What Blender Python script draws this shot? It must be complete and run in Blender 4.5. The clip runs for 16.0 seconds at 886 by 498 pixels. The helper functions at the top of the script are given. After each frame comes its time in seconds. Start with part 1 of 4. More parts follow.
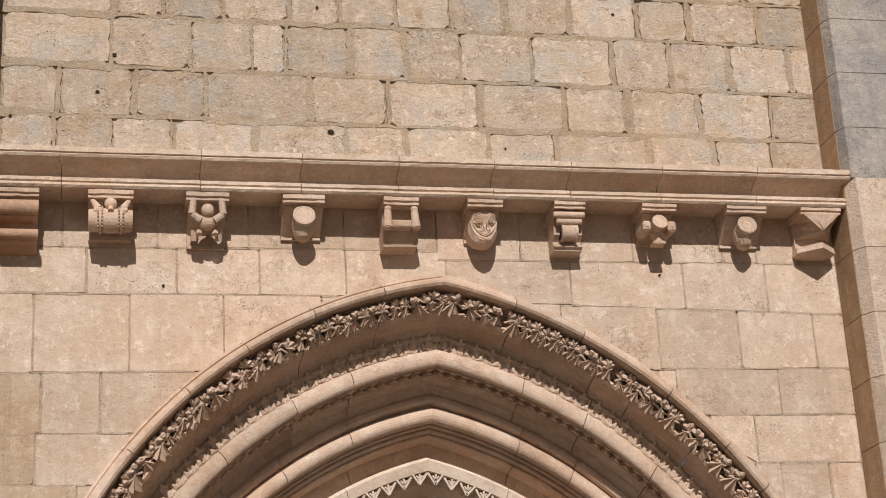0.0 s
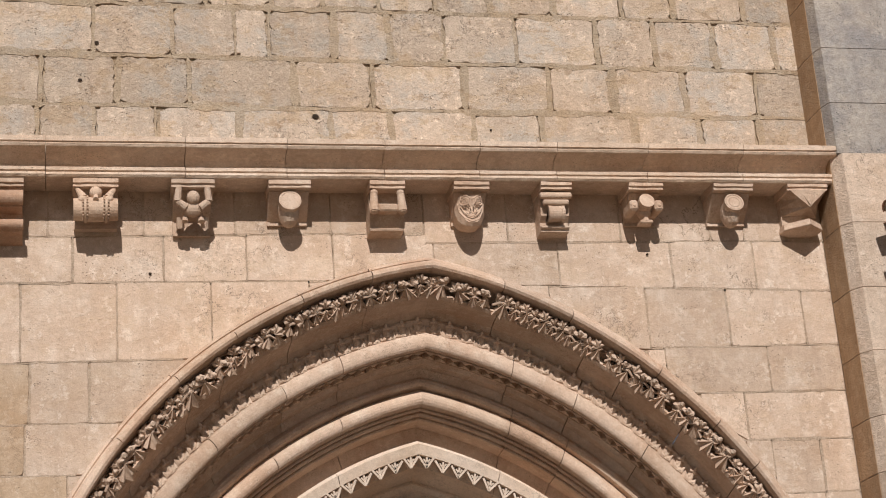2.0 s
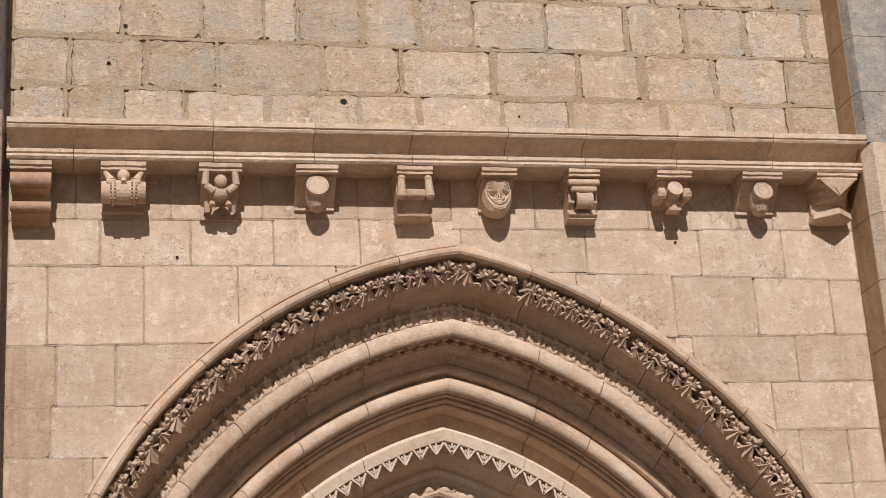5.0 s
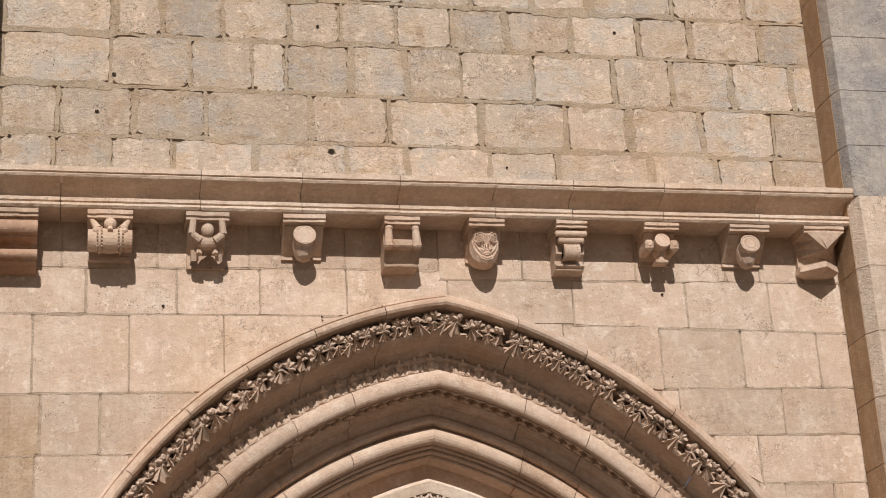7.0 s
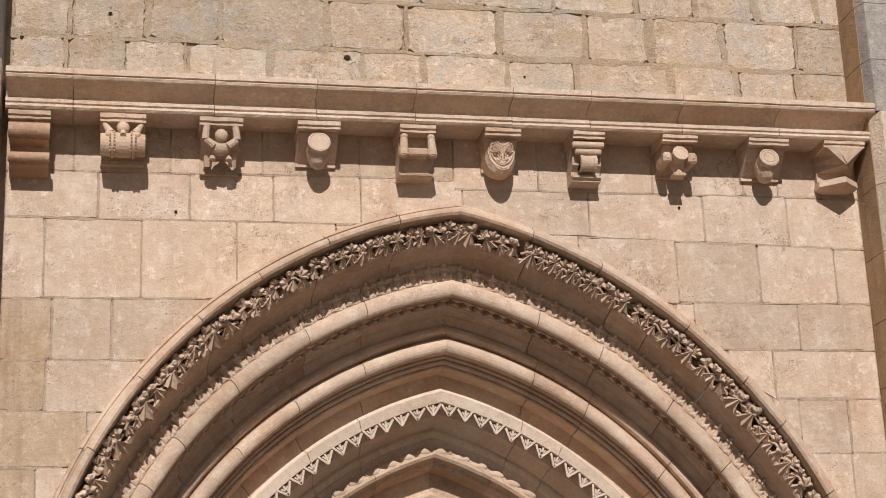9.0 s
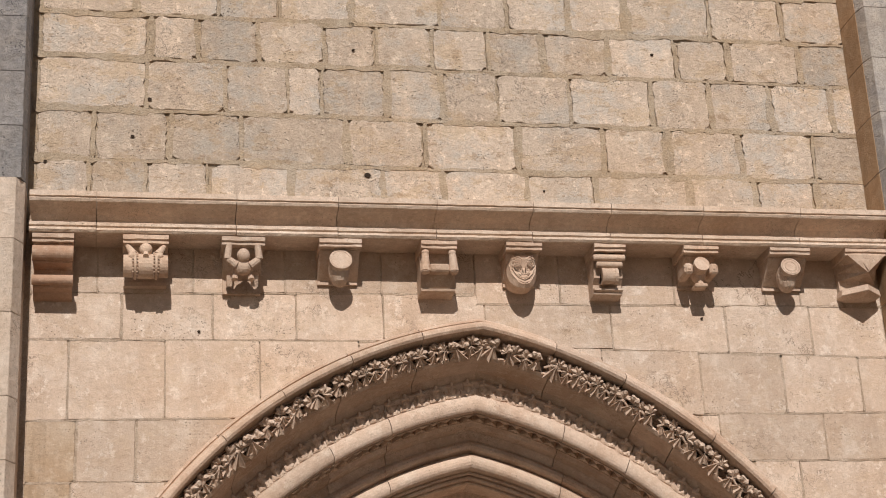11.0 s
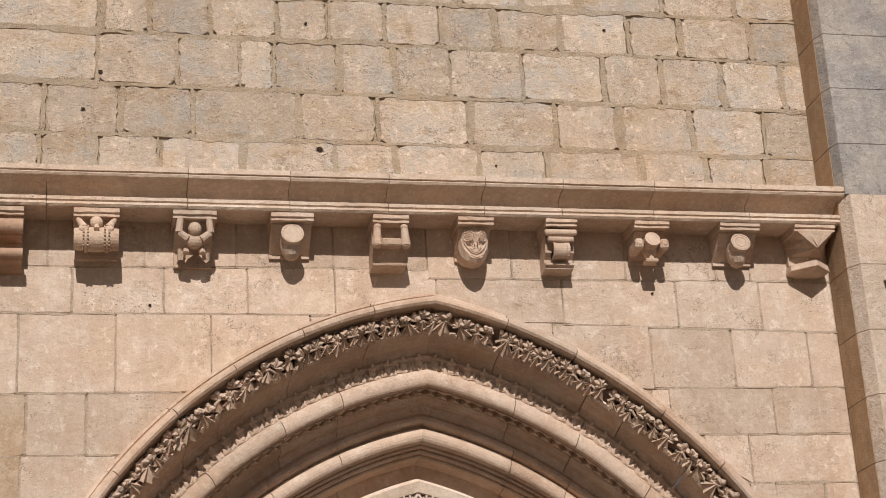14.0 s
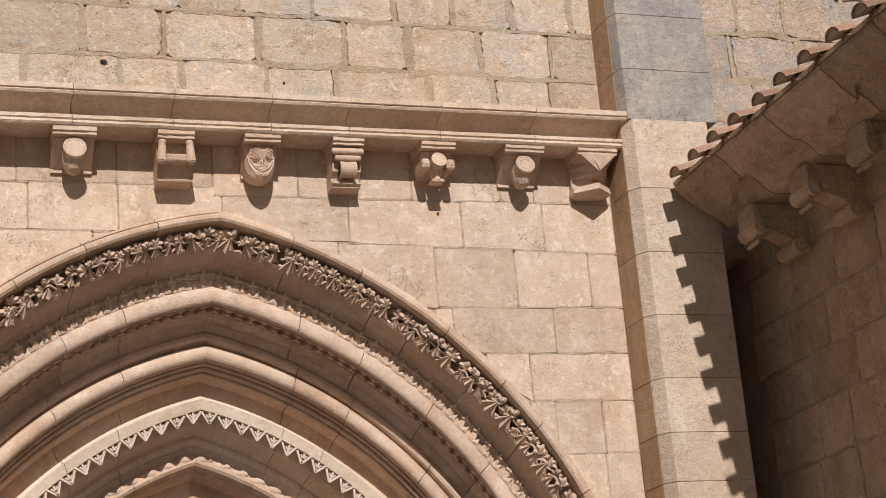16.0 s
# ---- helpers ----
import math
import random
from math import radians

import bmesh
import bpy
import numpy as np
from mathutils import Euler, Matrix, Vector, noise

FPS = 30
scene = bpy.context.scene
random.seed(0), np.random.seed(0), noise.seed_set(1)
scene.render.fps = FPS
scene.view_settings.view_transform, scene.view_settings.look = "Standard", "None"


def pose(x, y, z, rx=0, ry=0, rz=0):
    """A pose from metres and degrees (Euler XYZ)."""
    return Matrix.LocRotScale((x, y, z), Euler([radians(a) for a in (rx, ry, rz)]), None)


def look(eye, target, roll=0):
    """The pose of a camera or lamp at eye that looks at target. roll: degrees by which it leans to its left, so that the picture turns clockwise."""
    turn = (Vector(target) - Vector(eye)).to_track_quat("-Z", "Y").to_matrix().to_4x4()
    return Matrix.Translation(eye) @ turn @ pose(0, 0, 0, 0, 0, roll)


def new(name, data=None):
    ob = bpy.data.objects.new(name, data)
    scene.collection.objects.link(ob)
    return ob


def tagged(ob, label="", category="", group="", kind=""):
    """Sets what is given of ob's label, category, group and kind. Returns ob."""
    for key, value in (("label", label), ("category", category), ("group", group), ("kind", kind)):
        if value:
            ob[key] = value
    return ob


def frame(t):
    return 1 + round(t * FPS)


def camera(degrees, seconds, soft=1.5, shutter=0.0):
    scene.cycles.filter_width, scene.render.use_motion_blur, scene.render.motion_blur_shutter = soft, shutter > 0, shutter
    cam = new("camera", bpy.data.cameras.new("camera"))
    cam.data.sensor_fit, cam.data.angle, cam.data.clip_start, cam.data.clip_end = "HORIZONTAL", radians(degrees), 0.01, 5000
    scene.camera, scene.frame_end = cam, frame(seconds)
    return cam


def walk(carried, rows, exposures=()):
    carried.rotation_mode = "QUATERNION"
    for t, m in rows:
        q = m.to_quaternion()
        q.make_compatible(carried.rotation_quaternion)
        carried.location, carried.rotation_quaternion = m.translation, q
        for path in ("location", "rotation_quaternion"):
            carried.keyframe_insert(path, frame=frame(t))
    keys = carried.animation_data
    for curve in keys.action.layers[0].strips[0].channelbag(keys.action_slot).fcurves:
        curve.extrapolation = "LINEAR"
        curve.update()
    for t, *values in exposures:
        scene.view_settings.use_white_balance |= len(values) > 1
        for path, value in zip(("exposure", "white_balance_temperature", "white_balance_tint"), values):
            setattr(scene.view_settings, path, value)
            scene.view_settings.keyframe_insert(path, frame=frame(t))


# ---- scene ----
# ---- the camera and its path ----
cam = camera(28.055, 16.0, soft=1.0)
EYE = Vector((-2.6663, -12.0475, 1.6))


def aim(yaw, pitch, roll, ahead):
    """A pose near EYE: yaw to the right of the +y axis, pitch above level."""
    y, p = radians(yaw), radians(pitch)
    way = Vector((math.sin(y) * math.cos(p), math.cos(y) * math.cos(p), math.sin(p)))
    return look(EYE + way * ahead, EYE + way * (ahead + 1.0), roll)


# time, yaw, pitch, roll, and how far the operator has swayed forward
TURNS = (
    (0.0, 12.596, 19.749, -3.284, -0.111),
    (0.5, 12.891, 19.950, -3.298, -0.109),
    (1.0, 12.990, 19.928, -3.673, -0.085),
    (1.5, 13.095, 19.401, -4.520, -0.069),
    (2.0, 12.997, 19.165, -4.432, -0.082),
    (2.5, 12.879, 19.187, -4.141, -0.117),
    (3.0, 12.643, 19.119, -3.823, -0.085),
    (3.5, 12.240, 18.717, -3.868, -0.070),
    (3.7, 12.111, 18.582, -3.817, -0.093),
    (5.8, 12.155, 19.314, -3.569, -0.034),
    (6.0, 12.200, 19.671, -3.569, -0.039),
    (6.5, 12.302, 20.672, -3.423, -0.027),
    (7.0, 12.588, 20.383, -3.404, -0.039),
    (7.5, 12.500, 17.008, -3.037, -0.007),
    (8.0, 12.489, 15.500, -2.329, 0.068),
    (8.5, 12.224, 15.908, -2.425, 0.068),
    (9.0, 11.929, 17.497, -2.321, 0.071),
    (9.5, 11.915, 18.938, -3.182, 0.078),
    (10.0, 12.033, 20.713, -3.563, 0.075),
    (10.2, 11.997, 21.175, -3.530, 0.063),
    (12.3, 10.589, 21.153, -2.988, 0.047),
    (12.5, 10.587, 20.960, -2.981, 0.018),
    (13.0, 10.678, 20.690, -2.920, 0.022),
    (13.5, 11.471, 20.446, -3.169, 0.026),
    (14.0, 12.966, 20.320, -3.541, 0.044),
    (14.5, 14.712, 20.016, -4.006, 0.065),
    (15.0, 16.851, 18.889, -4.741, 0.038),
    (15.5, 18.293, 17.481, -5.145, 0.038),
    (16.0, 19.998, 17.196, -4.992, 0.040),
)
walk(cam, [(t, aim(*turn)) for t, *turn in TURNS], exposures=((0.0, -0.28), (6.5, -0.28), (8.0, -0.22), (9.5, -0.25), (12.5, -0.3), (14.5, -0.28), (16.0, -0.18)))

# ---- light ----
SUN_WAY = Vector((0.122, 1.0, -0.75)).normalized()
sun_up = math.asin(-SUN_WAY.z)
world = bpy.data.worlds.new("sky")
scene.world = world
world.use_nodes = True
wn = world.node_tree.nodes
sky = wn.new("ShaderNodeTexSky")
sky.sky_type = "NISHITA"
sky.sun_disc = False
sky.sun_elevation = sun_up
sky.sun_rotation = math.atan2(-SUN_WAY.x, -SUN_WAY.y)
wn["Background"].inputs["Strength"].default_value = 0.044
world.node_tree.links.new(sky.outputs["Color"], wn["Background"].inputs["Color"])
sun_data = bpy.data.lights.new("sun", "SUN")
sun_data.energy = 5.0
sun_data.angle = radians(0.53)
sun_data.color = (1.0, 0.952, 0.912)
sun = new("sun", sun_data)
sun.matrix_world = look(Vector((0, -20, 18)), Vector((0, -20, 18)) + SUN_WAY)


# ---- materials ----
def stone(name, base, stain, pale, scale=1.0, vary=0.16, pits=0.5, bump=0.4, rough=0.9, streak=0.0, cracks=0.5, lichen=0.0, smear=0.0, mottle=0.4, plaster=0.45, moss=(0.51, 0.47, 0.425)):
    """Weathered limestone: blotches, fine grain, small pits; each piece a little different."""
    m = bpy.data.materials.new(name)
    m.use_nodes = True
    n, l = m.node_tree.nodes, m.node_tree.links
    b = n["Principled BSDF"]
    b.inputs["Roughness"].default_value = rough
    b.inputs["Specular IOR Level"].default_value = 0.15
    tc = n.new("ShaderNodeTexCoord")
    info = n.new("ShaderNodeObjectInfo")

    def noise_at(s, detail=5.0, r=0.6, stretch=None):
        t = n.new("ShaderNodeTexNoise")
        t.inputs["Scale"].default_value = s
        t.inputs["Detail"].default_value = detail
        t.inputs["Roughness"].default_value = r
        if stretch:
            mp = n.new("ShaderNodeMapping")
            mp.inputs["Scale"].default_value = stretch
            l.new(tc.outputs["Object"], mp.inputs["Vector"])
            l.new(mp.outputs["Vector"], t.inputs["Vector"])
        else:
            l.new(tc.outputs["Object"], t.inputs["Vector"])
        return t.outputs["Fac"]

    def ramp(x, lo, hi):
        r = n.new("ShaderNodeMapRange")
        r.inputs["From Min"].default_value = lo
        r.inputs["From Max"].default_value = hi
        l.new(x, r.inputs["Value"])
        return r.outputs["Result"]

    def mix(f, a, c, kind="MIX"):
        x = n.new("ShaderNodeMix")
        x.data_type = "RGBA"
        x.blend_type = kind
        for key, v in (("Factor", f), ("A", a), ("B", c)):
            s = [i for i in x.inputs if i.name == key and (i.type == "RGBA" or (key == "Factor" and i.type == "VALUE"))][0]
            if isinstance(v, (tuple, float)):
                s.default_value = (*v, 1.0) if isinstance(v, tuple) else v
            else:
                l.new(v, s)
        return [o for o in x.outputs if o.type == "RGBA"][0]

    def times(x, k):
        t = n.new("ShaderNodeMath")
        t.operation = "MULTIPLY"
        l.new(x, t.inputs[0])
        if isinstance(k, float):
            t.inputs[1].default_value = k
        else:
            l.new(k, t.inputs[1])
        return t.outputs["Value"]

    blotch = ramp(noise_at(1.7 * scale, 6.0), 0.38, 0.68)
    col = mix(blotch, base, stain)
    light = ramp(noise_at(4.6 * scale, 7.0, 0.7), 0.5, 0.72)
    col = mix(times(light, 0.75), col, pale)
    if streak:
        run = ramp(noise_at(1.0, 6.0, 0.65, (7.0, 7.0, 0.55)), 0.5, 0.75)
        col = mix(times(run, streak), col, tuple(c * 0.62 for c in stain))
    patch = ramp(noise_at(8.0 * scale, 9.0, 0.75), 0.56, 0.61)
    col = mix(times(patch, plaster), col, pale)
    tint = ramp(noise_at(0.8, 4.0, 0.6), 0.45, 0.7)
    col = mix(times(tint, 0.8), col, mix(1.0, col, (1.03, 0.94, 0.85), "MULTIPLY"))
    chip = ramp(noise_at(23.0 * scale, 4.0, 0.65), 0.66, 0.72)
    col = mix(times(chip, 0.55), col, tuple(c * 0.5 for c in stain))
    line = n.new("ShaderNodeMath")
    line.operation = "SUBTRACT"
    l.new(noise_at(2.1 * scale, 8.0, 0.68), line.inputs[0])
    line.inputs[1].default_value = 0.5
    edge = n.new("ShaderNodeMath")
    edge.operation = "ABSOLUTE"
    l.new(line.outputs["Value"], edge.inputs[0])
    crack = times(times(ramp(edge.outputs["Value"], 0.008, 0.002), ramp(noise_at(1.1, 2.0), 0.52, 0.6)), cracks)
    col = mix(crack, col, tuple(c * 0.5 for c in stain))
    if lichen:
        grey = times(ramp(noise_at(1.9, 7.0, 0.7), 0.5, 0.6), lichen)
        col = mix(grey, col, moss)
    if smear:
        lime = times(ramp(noise_at(3.3, 9.0, 0.72, (1.0, 1.0, 1.5)), 0.53, 0.57), smear)
        col = mix(lime, col, (0.53, 0.39, 0.255))
        dark = times(ramp(noise_at(5.2, 9.0, 0.78, (1.0, 1.0, 1.6)), 0.575, 0.6), smear)
        col = mix(dark, col, (0.33, 0.22, 0.13))
    hue = mix(info.outputs["Random"], (1 - vary, 1 - vary * 1.1, 1 - vary * 1.25), (1 + vary * 0.6, 1 + vary * 0.5, 1 + vary * 0.4))
    col = mix(1.0, col, hue, "MULTIPLY")
    grain = noise_at(95.0, 4.0, 0.7)
    mid = noise_at(18.0 * scale, 6.0, 0.7)
    col = mix(mottle, col, mix(ramp(mid, 0.36, 0.62), (0.78, 0.76, 0.74), (1.10, 1.10, 1.10)), "MULTIPLY")
    speck = ramp(grain, 0.28, 0.62)
    col = mix(0.35, col, mix(speck, (0.62, 0.58, 0.54), (1.08, 1.07, 1.05)), "MULTIPLY")
    v = n.new("ShaderNodeTexVoronoi")
    v.inputs["Scale"].default_value = 42.0
    l.new(tc.outputs["Object"], v.inputs["Vector"])
    hole = ramp(v.outputs["Distance"], 0.24, 0.1)
    where = ramp(noise_at(3.1 * scale, 4.0), 0.5, 0.62)
    pit = times(times(hole, where), pits)
    col = mix(times(pit, 0.85), col, tuple(c * 0.45 for c in stain))
    l.new(col, b.inputs["Base Color"])
    h1 = n.new("ShaderNodeMath")
    h1.operation = "MULTIPLY_ADD"
    l.new(mid, h1.inputs[0])
    h1.inputs[1].default_value = 1.6
    l.new(times(grain, 0.45), h1.inputs[2])
    h2 = n.new("ShaderNodeMath")
    h2.operation = "SUBTRACT"
    l.new(h1.outputs["Value"], h2.inputs[0])
    l.new(pit, h2.inputs[1])
    bp = n.new("ShaderNodeBump")
    bp.inputs["Strength"].default_value = bump
    bp.inputs["Distance"].default_value = 0.012
    l.new(h2.outputs["Value"], bp.inputs["Height"])
    l.new(bp.outputs["Normal"], b.inputs["Normal"])
    return m


ASHLAR = stone("pale ashlar limestone", (0.63, 0.505, 0.41), (0.54, 0.41, 0.315), (0.80, 0.70, 0.61), 1.15, 0.14, 0.9, 0.7, streak=0.3, cracks=1.0, smear=0.2, mottle=0.35, plaster=0.6)
RUBBLE = stone("weathered grey-beige limestone", (0.62, 0.505, 0.405), (0.52, 0.425, 0.345), (0.84, 0.71, 0.585), 1.5, 0.17, 1.0, 1.1, streak=0.4, cracks=1.0, lichen=0.65, smear=0.5, mottle=0.45, plaster=0.8)
MORTAR = stone("old lime mortar", (0.51, 0.41, 0.305), (0.41, 0.315, 0.22), (0.60, 0.49, 0.375), 3.0, 0.05, 0.6, 1.0, cracks=1.0, smear=0.5, lichen=0.2, mottle=0.5)
JOINT = stone("pale joint mortar", (0.58, 0.465, 0.365), (0.44, 0.335, 0.245), (0.68, 0.565, 0.465), 4.0, 0.05, 0.5, 0.9, mottle=0.7)
PALE = stone("pale carved limestone", (0.75, 0.64, 0.545), (0.66, 0.545, 0.445), (0.81, 0.715, 0.62), 1.6, 0.06, 0.4, 0.4)
CARVED = stone("carved limestone", (0.61, 0.475, 0.378), (0.49, 0.35, 0.262), (0.71, 0.60, 0.50), 1.6, 0.14, 0.6, 0.5)
BLUISH = stone("blue-grey lichened stone", (0.48, 0.44, 0.40), (0.31, 0.30, 0.305), (0.58, 0.52, 0.46), 1.3, 0.12, 1.0, 1.0, streak=0.4, cracks=1.0, lichen=0.4, mottle=0.7, moss=(0.36, 0.35, 0.355))
BLUE_DARK = stone("dark blue-grey lichened stone", (0.37, 0.345, 0.33), (0.22, 0.215, 0.225), (0.47, 0.43, 0.395), 1.3, 0.12, 1.0, 1.2, streak=0.4, cracks=1.0, lichen=0.5, mottle=0.8, moss=(0.27, 0.265, 0.275))
CORNICE_STONE = stone("pale cornice limestone", (0.69, 0.56, 0.455), (0.57, 0.435, 0.335), (0.78, 0.665, 0.56), 1.6, 0.12, 0.7, 0.6, streak=0.2, mottle=0.5)
BUTTRESS = stone("cream buttress stone", (0.64, 0.525, 0.43), (0.56, 0.44, 0.345), (0.72, 0.625, 0.54), 1.4, 0.09, 1.0, 0.9, streak=0.2, cracks=0.9, mottle=0.6)
SIDE = stone("brown weathered stone", (0.74, 0.565, 0.41), (0.57, 0.40, 0.275), (0.82, 0.69, 0.55), 2.4, 0.2, 1.0, 1.5, cracks=1.0, smear=0.12, mottle=0.5)
PATCHED = stone("pale stone with blue-grey lichen", (0.58, 0.46, 0.375), (0.47, 0.375, 0.31), (0.76, 0.64, 0.54), 1.4, 0.14, 1.0, 1.3, cracks=1.0, lichen=0.8, smear=0.3, mottle=0.7, moss=(0.40, 0.395, 0.40))
BROWN_SIDE = stone("brown patinated stone", (0.47, 0.33, 0.21), (0.38, 0.25, 0.15), (0.55, 0.42, 0.30), 2.0, 0.12, 0.4, 0.6, streak=0.5)
STAINED = stone("ochre-stained ashlar limestone", (0.53, 0.41, 0.305), (0.43, 0.31, 0.205), (0.66, 0.55, 0.45), 1.6, 0.08, 0.8, 0.6, streak=0.7)
REDDISH = stone("reddish carved stone", (0.52, 0.345, 0.245), (0.43, 0.27, 0.185), (0.62, 0.47, 0.37), 1.6, 0.1, 0.4, 0.5)
TILE = stone("old terracotta", (0.37, 0.21, 0.15), (0.33, 0.23, 0.175), (0.52, 0.43, 0.35), 3.0, 0.25, 0.3, 0.6)
PAVING = stone("pale stone paving", (0.29, 0.243, 0.20), (0.245, 0.203, 0.166), (0.33, 0.28, 0.235), 0.6, 0.05, 0.2, 0.3)
# door wood, and the near-black that paints shade behind the openings
WOOD_AND_SHADE = stone("dark aged door wood", (0.045, 0.03, 0.02), (0.03, 0.02, 0.014), (0.07, 0.05, 0.035), 3.0, 0.2, 0.1, 0.5)
HOLE_SHADE = stone("dark weep hole", (0.05, 0.035, 0.025), (0.03, 0.02, 0.015), (0.06, 0.045, 0.03), 6.0, 0.0, 0.0, 0.3)


# ---- builders ----
def mesh_of(name, bm, material, smooth=False):
    me = bpy.data.meshes.new(name)
    bm.normal_update()
    bm.to_mesh(me)
    bm.free()
    me.materials.append(material)
    if smooth:
        me.shade_smooth()
    return me


def part(name, bm, material, parent=None, label="", smooth=False):
    """Links a bmesh as one mesh object, under a thing or a part."""
    ob = new(name, mesh_of(name, bm, material, smooth))
    ob.parent = parent
    if label:
        tagged(ob, label)
    return ob


def root(name, label, category="", kind="", group=""):
    return tagged(new(name), label, category, group, kind)


def prism(outline, axis_of, front, back, bevel=0.0, shrink=None):
    """A solid between two depths with a bevelled front. axis_of(u, v, d) gives the place."""
    bm = bmesh.new()
    n = len(outline)
    cu, cv = sum(p[0] for p in outline) / n, sum(p[1] for p in outline) / n
    rings = []
    sets = [(front, bevel), (front + (bevel if back > front else -bevel), 0.0), (back, 0.0)] if bevel else [(front, 0.0), (back, 0.0)]
    for d, inset in sets:
        ring = []
        for u, v in outline:
            du, dv = u - cu, v - cv
            k = max(abs(du), abs(dv), 1e-6)
            ring.append(bm.verts.new(axis_of(u - inset * du / k, v - inset * dv / k, d)))
        rings.append(ring)
    for a, c in zip(rings, rings[1:]):
        for i in range(n):
            bm.faces.new((a[i], a[(i + 1) % n], c[(i + 1) % n], c[i]))
    bm.faces.new(rings[0])
    bm.faces.new(rings[-1][::-1])
    bmesh.ops.recalc_face_normals(bm, faces=bm.faces)
    return bm


def box(x0, x1, y0, y1, z0, z1, bevel=0.0):
    bm = bmesh.new()
    bmesh.ops.create_cube(bm, size=1.0)
    bmesh.ops.scale(bm, vec=(x1 - x0, y1 - y0, z1 - z0), verts=bm.verts)
    bmesh.ops.translate(bm, vec=((x0 + x1) / 2, (y0 + y1) / 2, (z0 + z1) / 2), verts=bm.verts)
    if bevel:
        bmesh.ops.bevel(bm, geom=bm.edges[:], offset=bevel, segments=1, affect="EDGES")
    return bm


def join(*bms):
    """Several bmeshes as one."""
    out = bmesh.new()
    for b in bms:
        me = bpy.data.meshes.new("t")
        b.to_mesh(me)
        b.free()
        out.from_mesh(me)
        bpy.data.meshes.remove(me)
    return out


def ball(x, y, z, rx, ry, rz, seg=14, rings=9):
    bm = bmesh.new()
    bmesh.ops.create_uvsphere(bm, u_segments=seg, v_segments=rings, radius=1.0)
    bmesh.ops.transform(bm, matrix=Matrix.Translation((x, y, z)) @ Matrix.Diagonal((rx, ry, rz, 1)), verts=bm.verts)
    return bm


def rod(a, b, r0, r1=None, seg=12):
    a, b = Vector(a), Vector(b)
    bm = bmesh.new()
    bmesh.ops.create_cone(bm, cap_ends=True, segments=seg, radius1=r0, radius2=r0 if r1 is None else r1, depth=(b - a).length)
    turn = (b - a).to_track_quat("Z", "Y").to_matrix().to_4x4()
    bmesh.ops.transform(bm, matrix=Matrix.Translation((a + b) / 2) @ turn, verts=bm.verts)
    return bm


def extrude_x(profile, x0, x1, cuts=1, wobble=0.0, seed=0):
    """A profile of (y, z) points drawn along x."""
    rng = random.Random(seed)
    bm = bmesh.new()
    rings = []
    for k in range(cuts + 1):
        x = x0 + (x1 - x0) * k / cuts
        rings.append([bm.verts.new((x, y + rng.uniform(-wobble, wobble), z + rng.uniform(-wobble, wobble))) for y, z in profile])
    n = len(profile)
    for a, c in zip(rings, rings[1:]):
        for i in range(n):
            bm.faces.new((a[i], a[(i + 1) % n], c[(i + 1) % n], c[i]))
    bm.faces.new(rings[0])
    bm.faces.new(rings[-1][::-1])
    bmesh.ops.recalc_face_normals(bm, faces=bm.faces)
    return bm


def rough_rect(u0, u1, v0, v1, rng, jit, per=3, worn=0.0):
    """A rectangle's outline with uneven edges."""
    pts = []
    corners = [(u0, v0), (u1, v0), (u1, v1), (u0, v1)]
    for k in range(4):
        a, c = corners[k], corners[(k + 1) % 4]
        for i in range(per):
            f = i / per
            u, v = a[0] + (c[0] - a[0]) * f + rng.uniform(-jit, jit), a[1] + (c[1] - a[1]) * f + rng.uniform(-jit, jit)
            if i == 0 and worn:
                k = worn * rng.uniform(0.3, 1.0)
                u, v = u + math.copysign(k, (u0 + u1) / 2 - u), v + math.copysign(k * 0.8, (v0 + v1) / 2 - v)
            pts.append((u, v))
    return pts


def ragged_strip(a, b, half, rng, y, deep=0.03, step=0.045, wild=0.6, clear=None):
    """Pointing mortar along a joint from a to b in the wall's plane, its two edges uneven."""
    (u0, v0), (u1, v1) = a, b
    length = math.hypot(u1 - u0, v1 - v0)
    n = max(3, int(length / step))
    tu, tv = (u1 - u0) / length, (v1 - v0) / length
    seed = rng.uniform(0, 500)
    rows = []
    for k in range(n + 1):
        f = k / n * length
        c = (u0 + tu * f, v0 + tv * f)
        if clear and not clear(*c):
            continue
        w = [half * (1 + wild * (1.5 * noise.noise(Vector((f * 2.3, seed + 40 * q, 0.0))) + 0.9 * noise.noise(Vector((f * 11.0, seed + 40 * q, 7.0))))) for q in (0, 1)]
        if k in (0, n):
            w = [x * 0.4 for x in w]
        rows.append(((c[0] - tv * w[0], c[1] + tu * w[0]), (c[0] + tv * w[1], c[1] - tu * w[1])))
    if len(rows) < 2:
        return None
    bm = bmesh.new()
    grid = [[bm.verts.new((p[0], y, p[1])), bm.verts.new((q[0], y, q[1])), bm.verts.new((q[0], y + deep, q[1])), bm.verts.new((p[0], y + deep, p[1]))] for p, q in rows]
    for p, q in zip(grid, grid[1:]):
        for i in range(4):
            bm.faces.new((p[i], p[(i + 1) % 4], q[(i + 1) % 4], q[i]))
    bm.faces.new(grid[0])
    bm.faces.new(grid[-1][::-1])
    bmesh.ops.recalc_face_normals(bm, faces=bm.faces)
    return bm


def facing_y(u, v, d):
    return (u, d, v)


# ---- plan ----
WALL_L, WALL_R = -3.215, 3.155      # the bay between the buttresses
CORNICE_BOTTOM, CORNICE_TOP = 6.335, 6.62


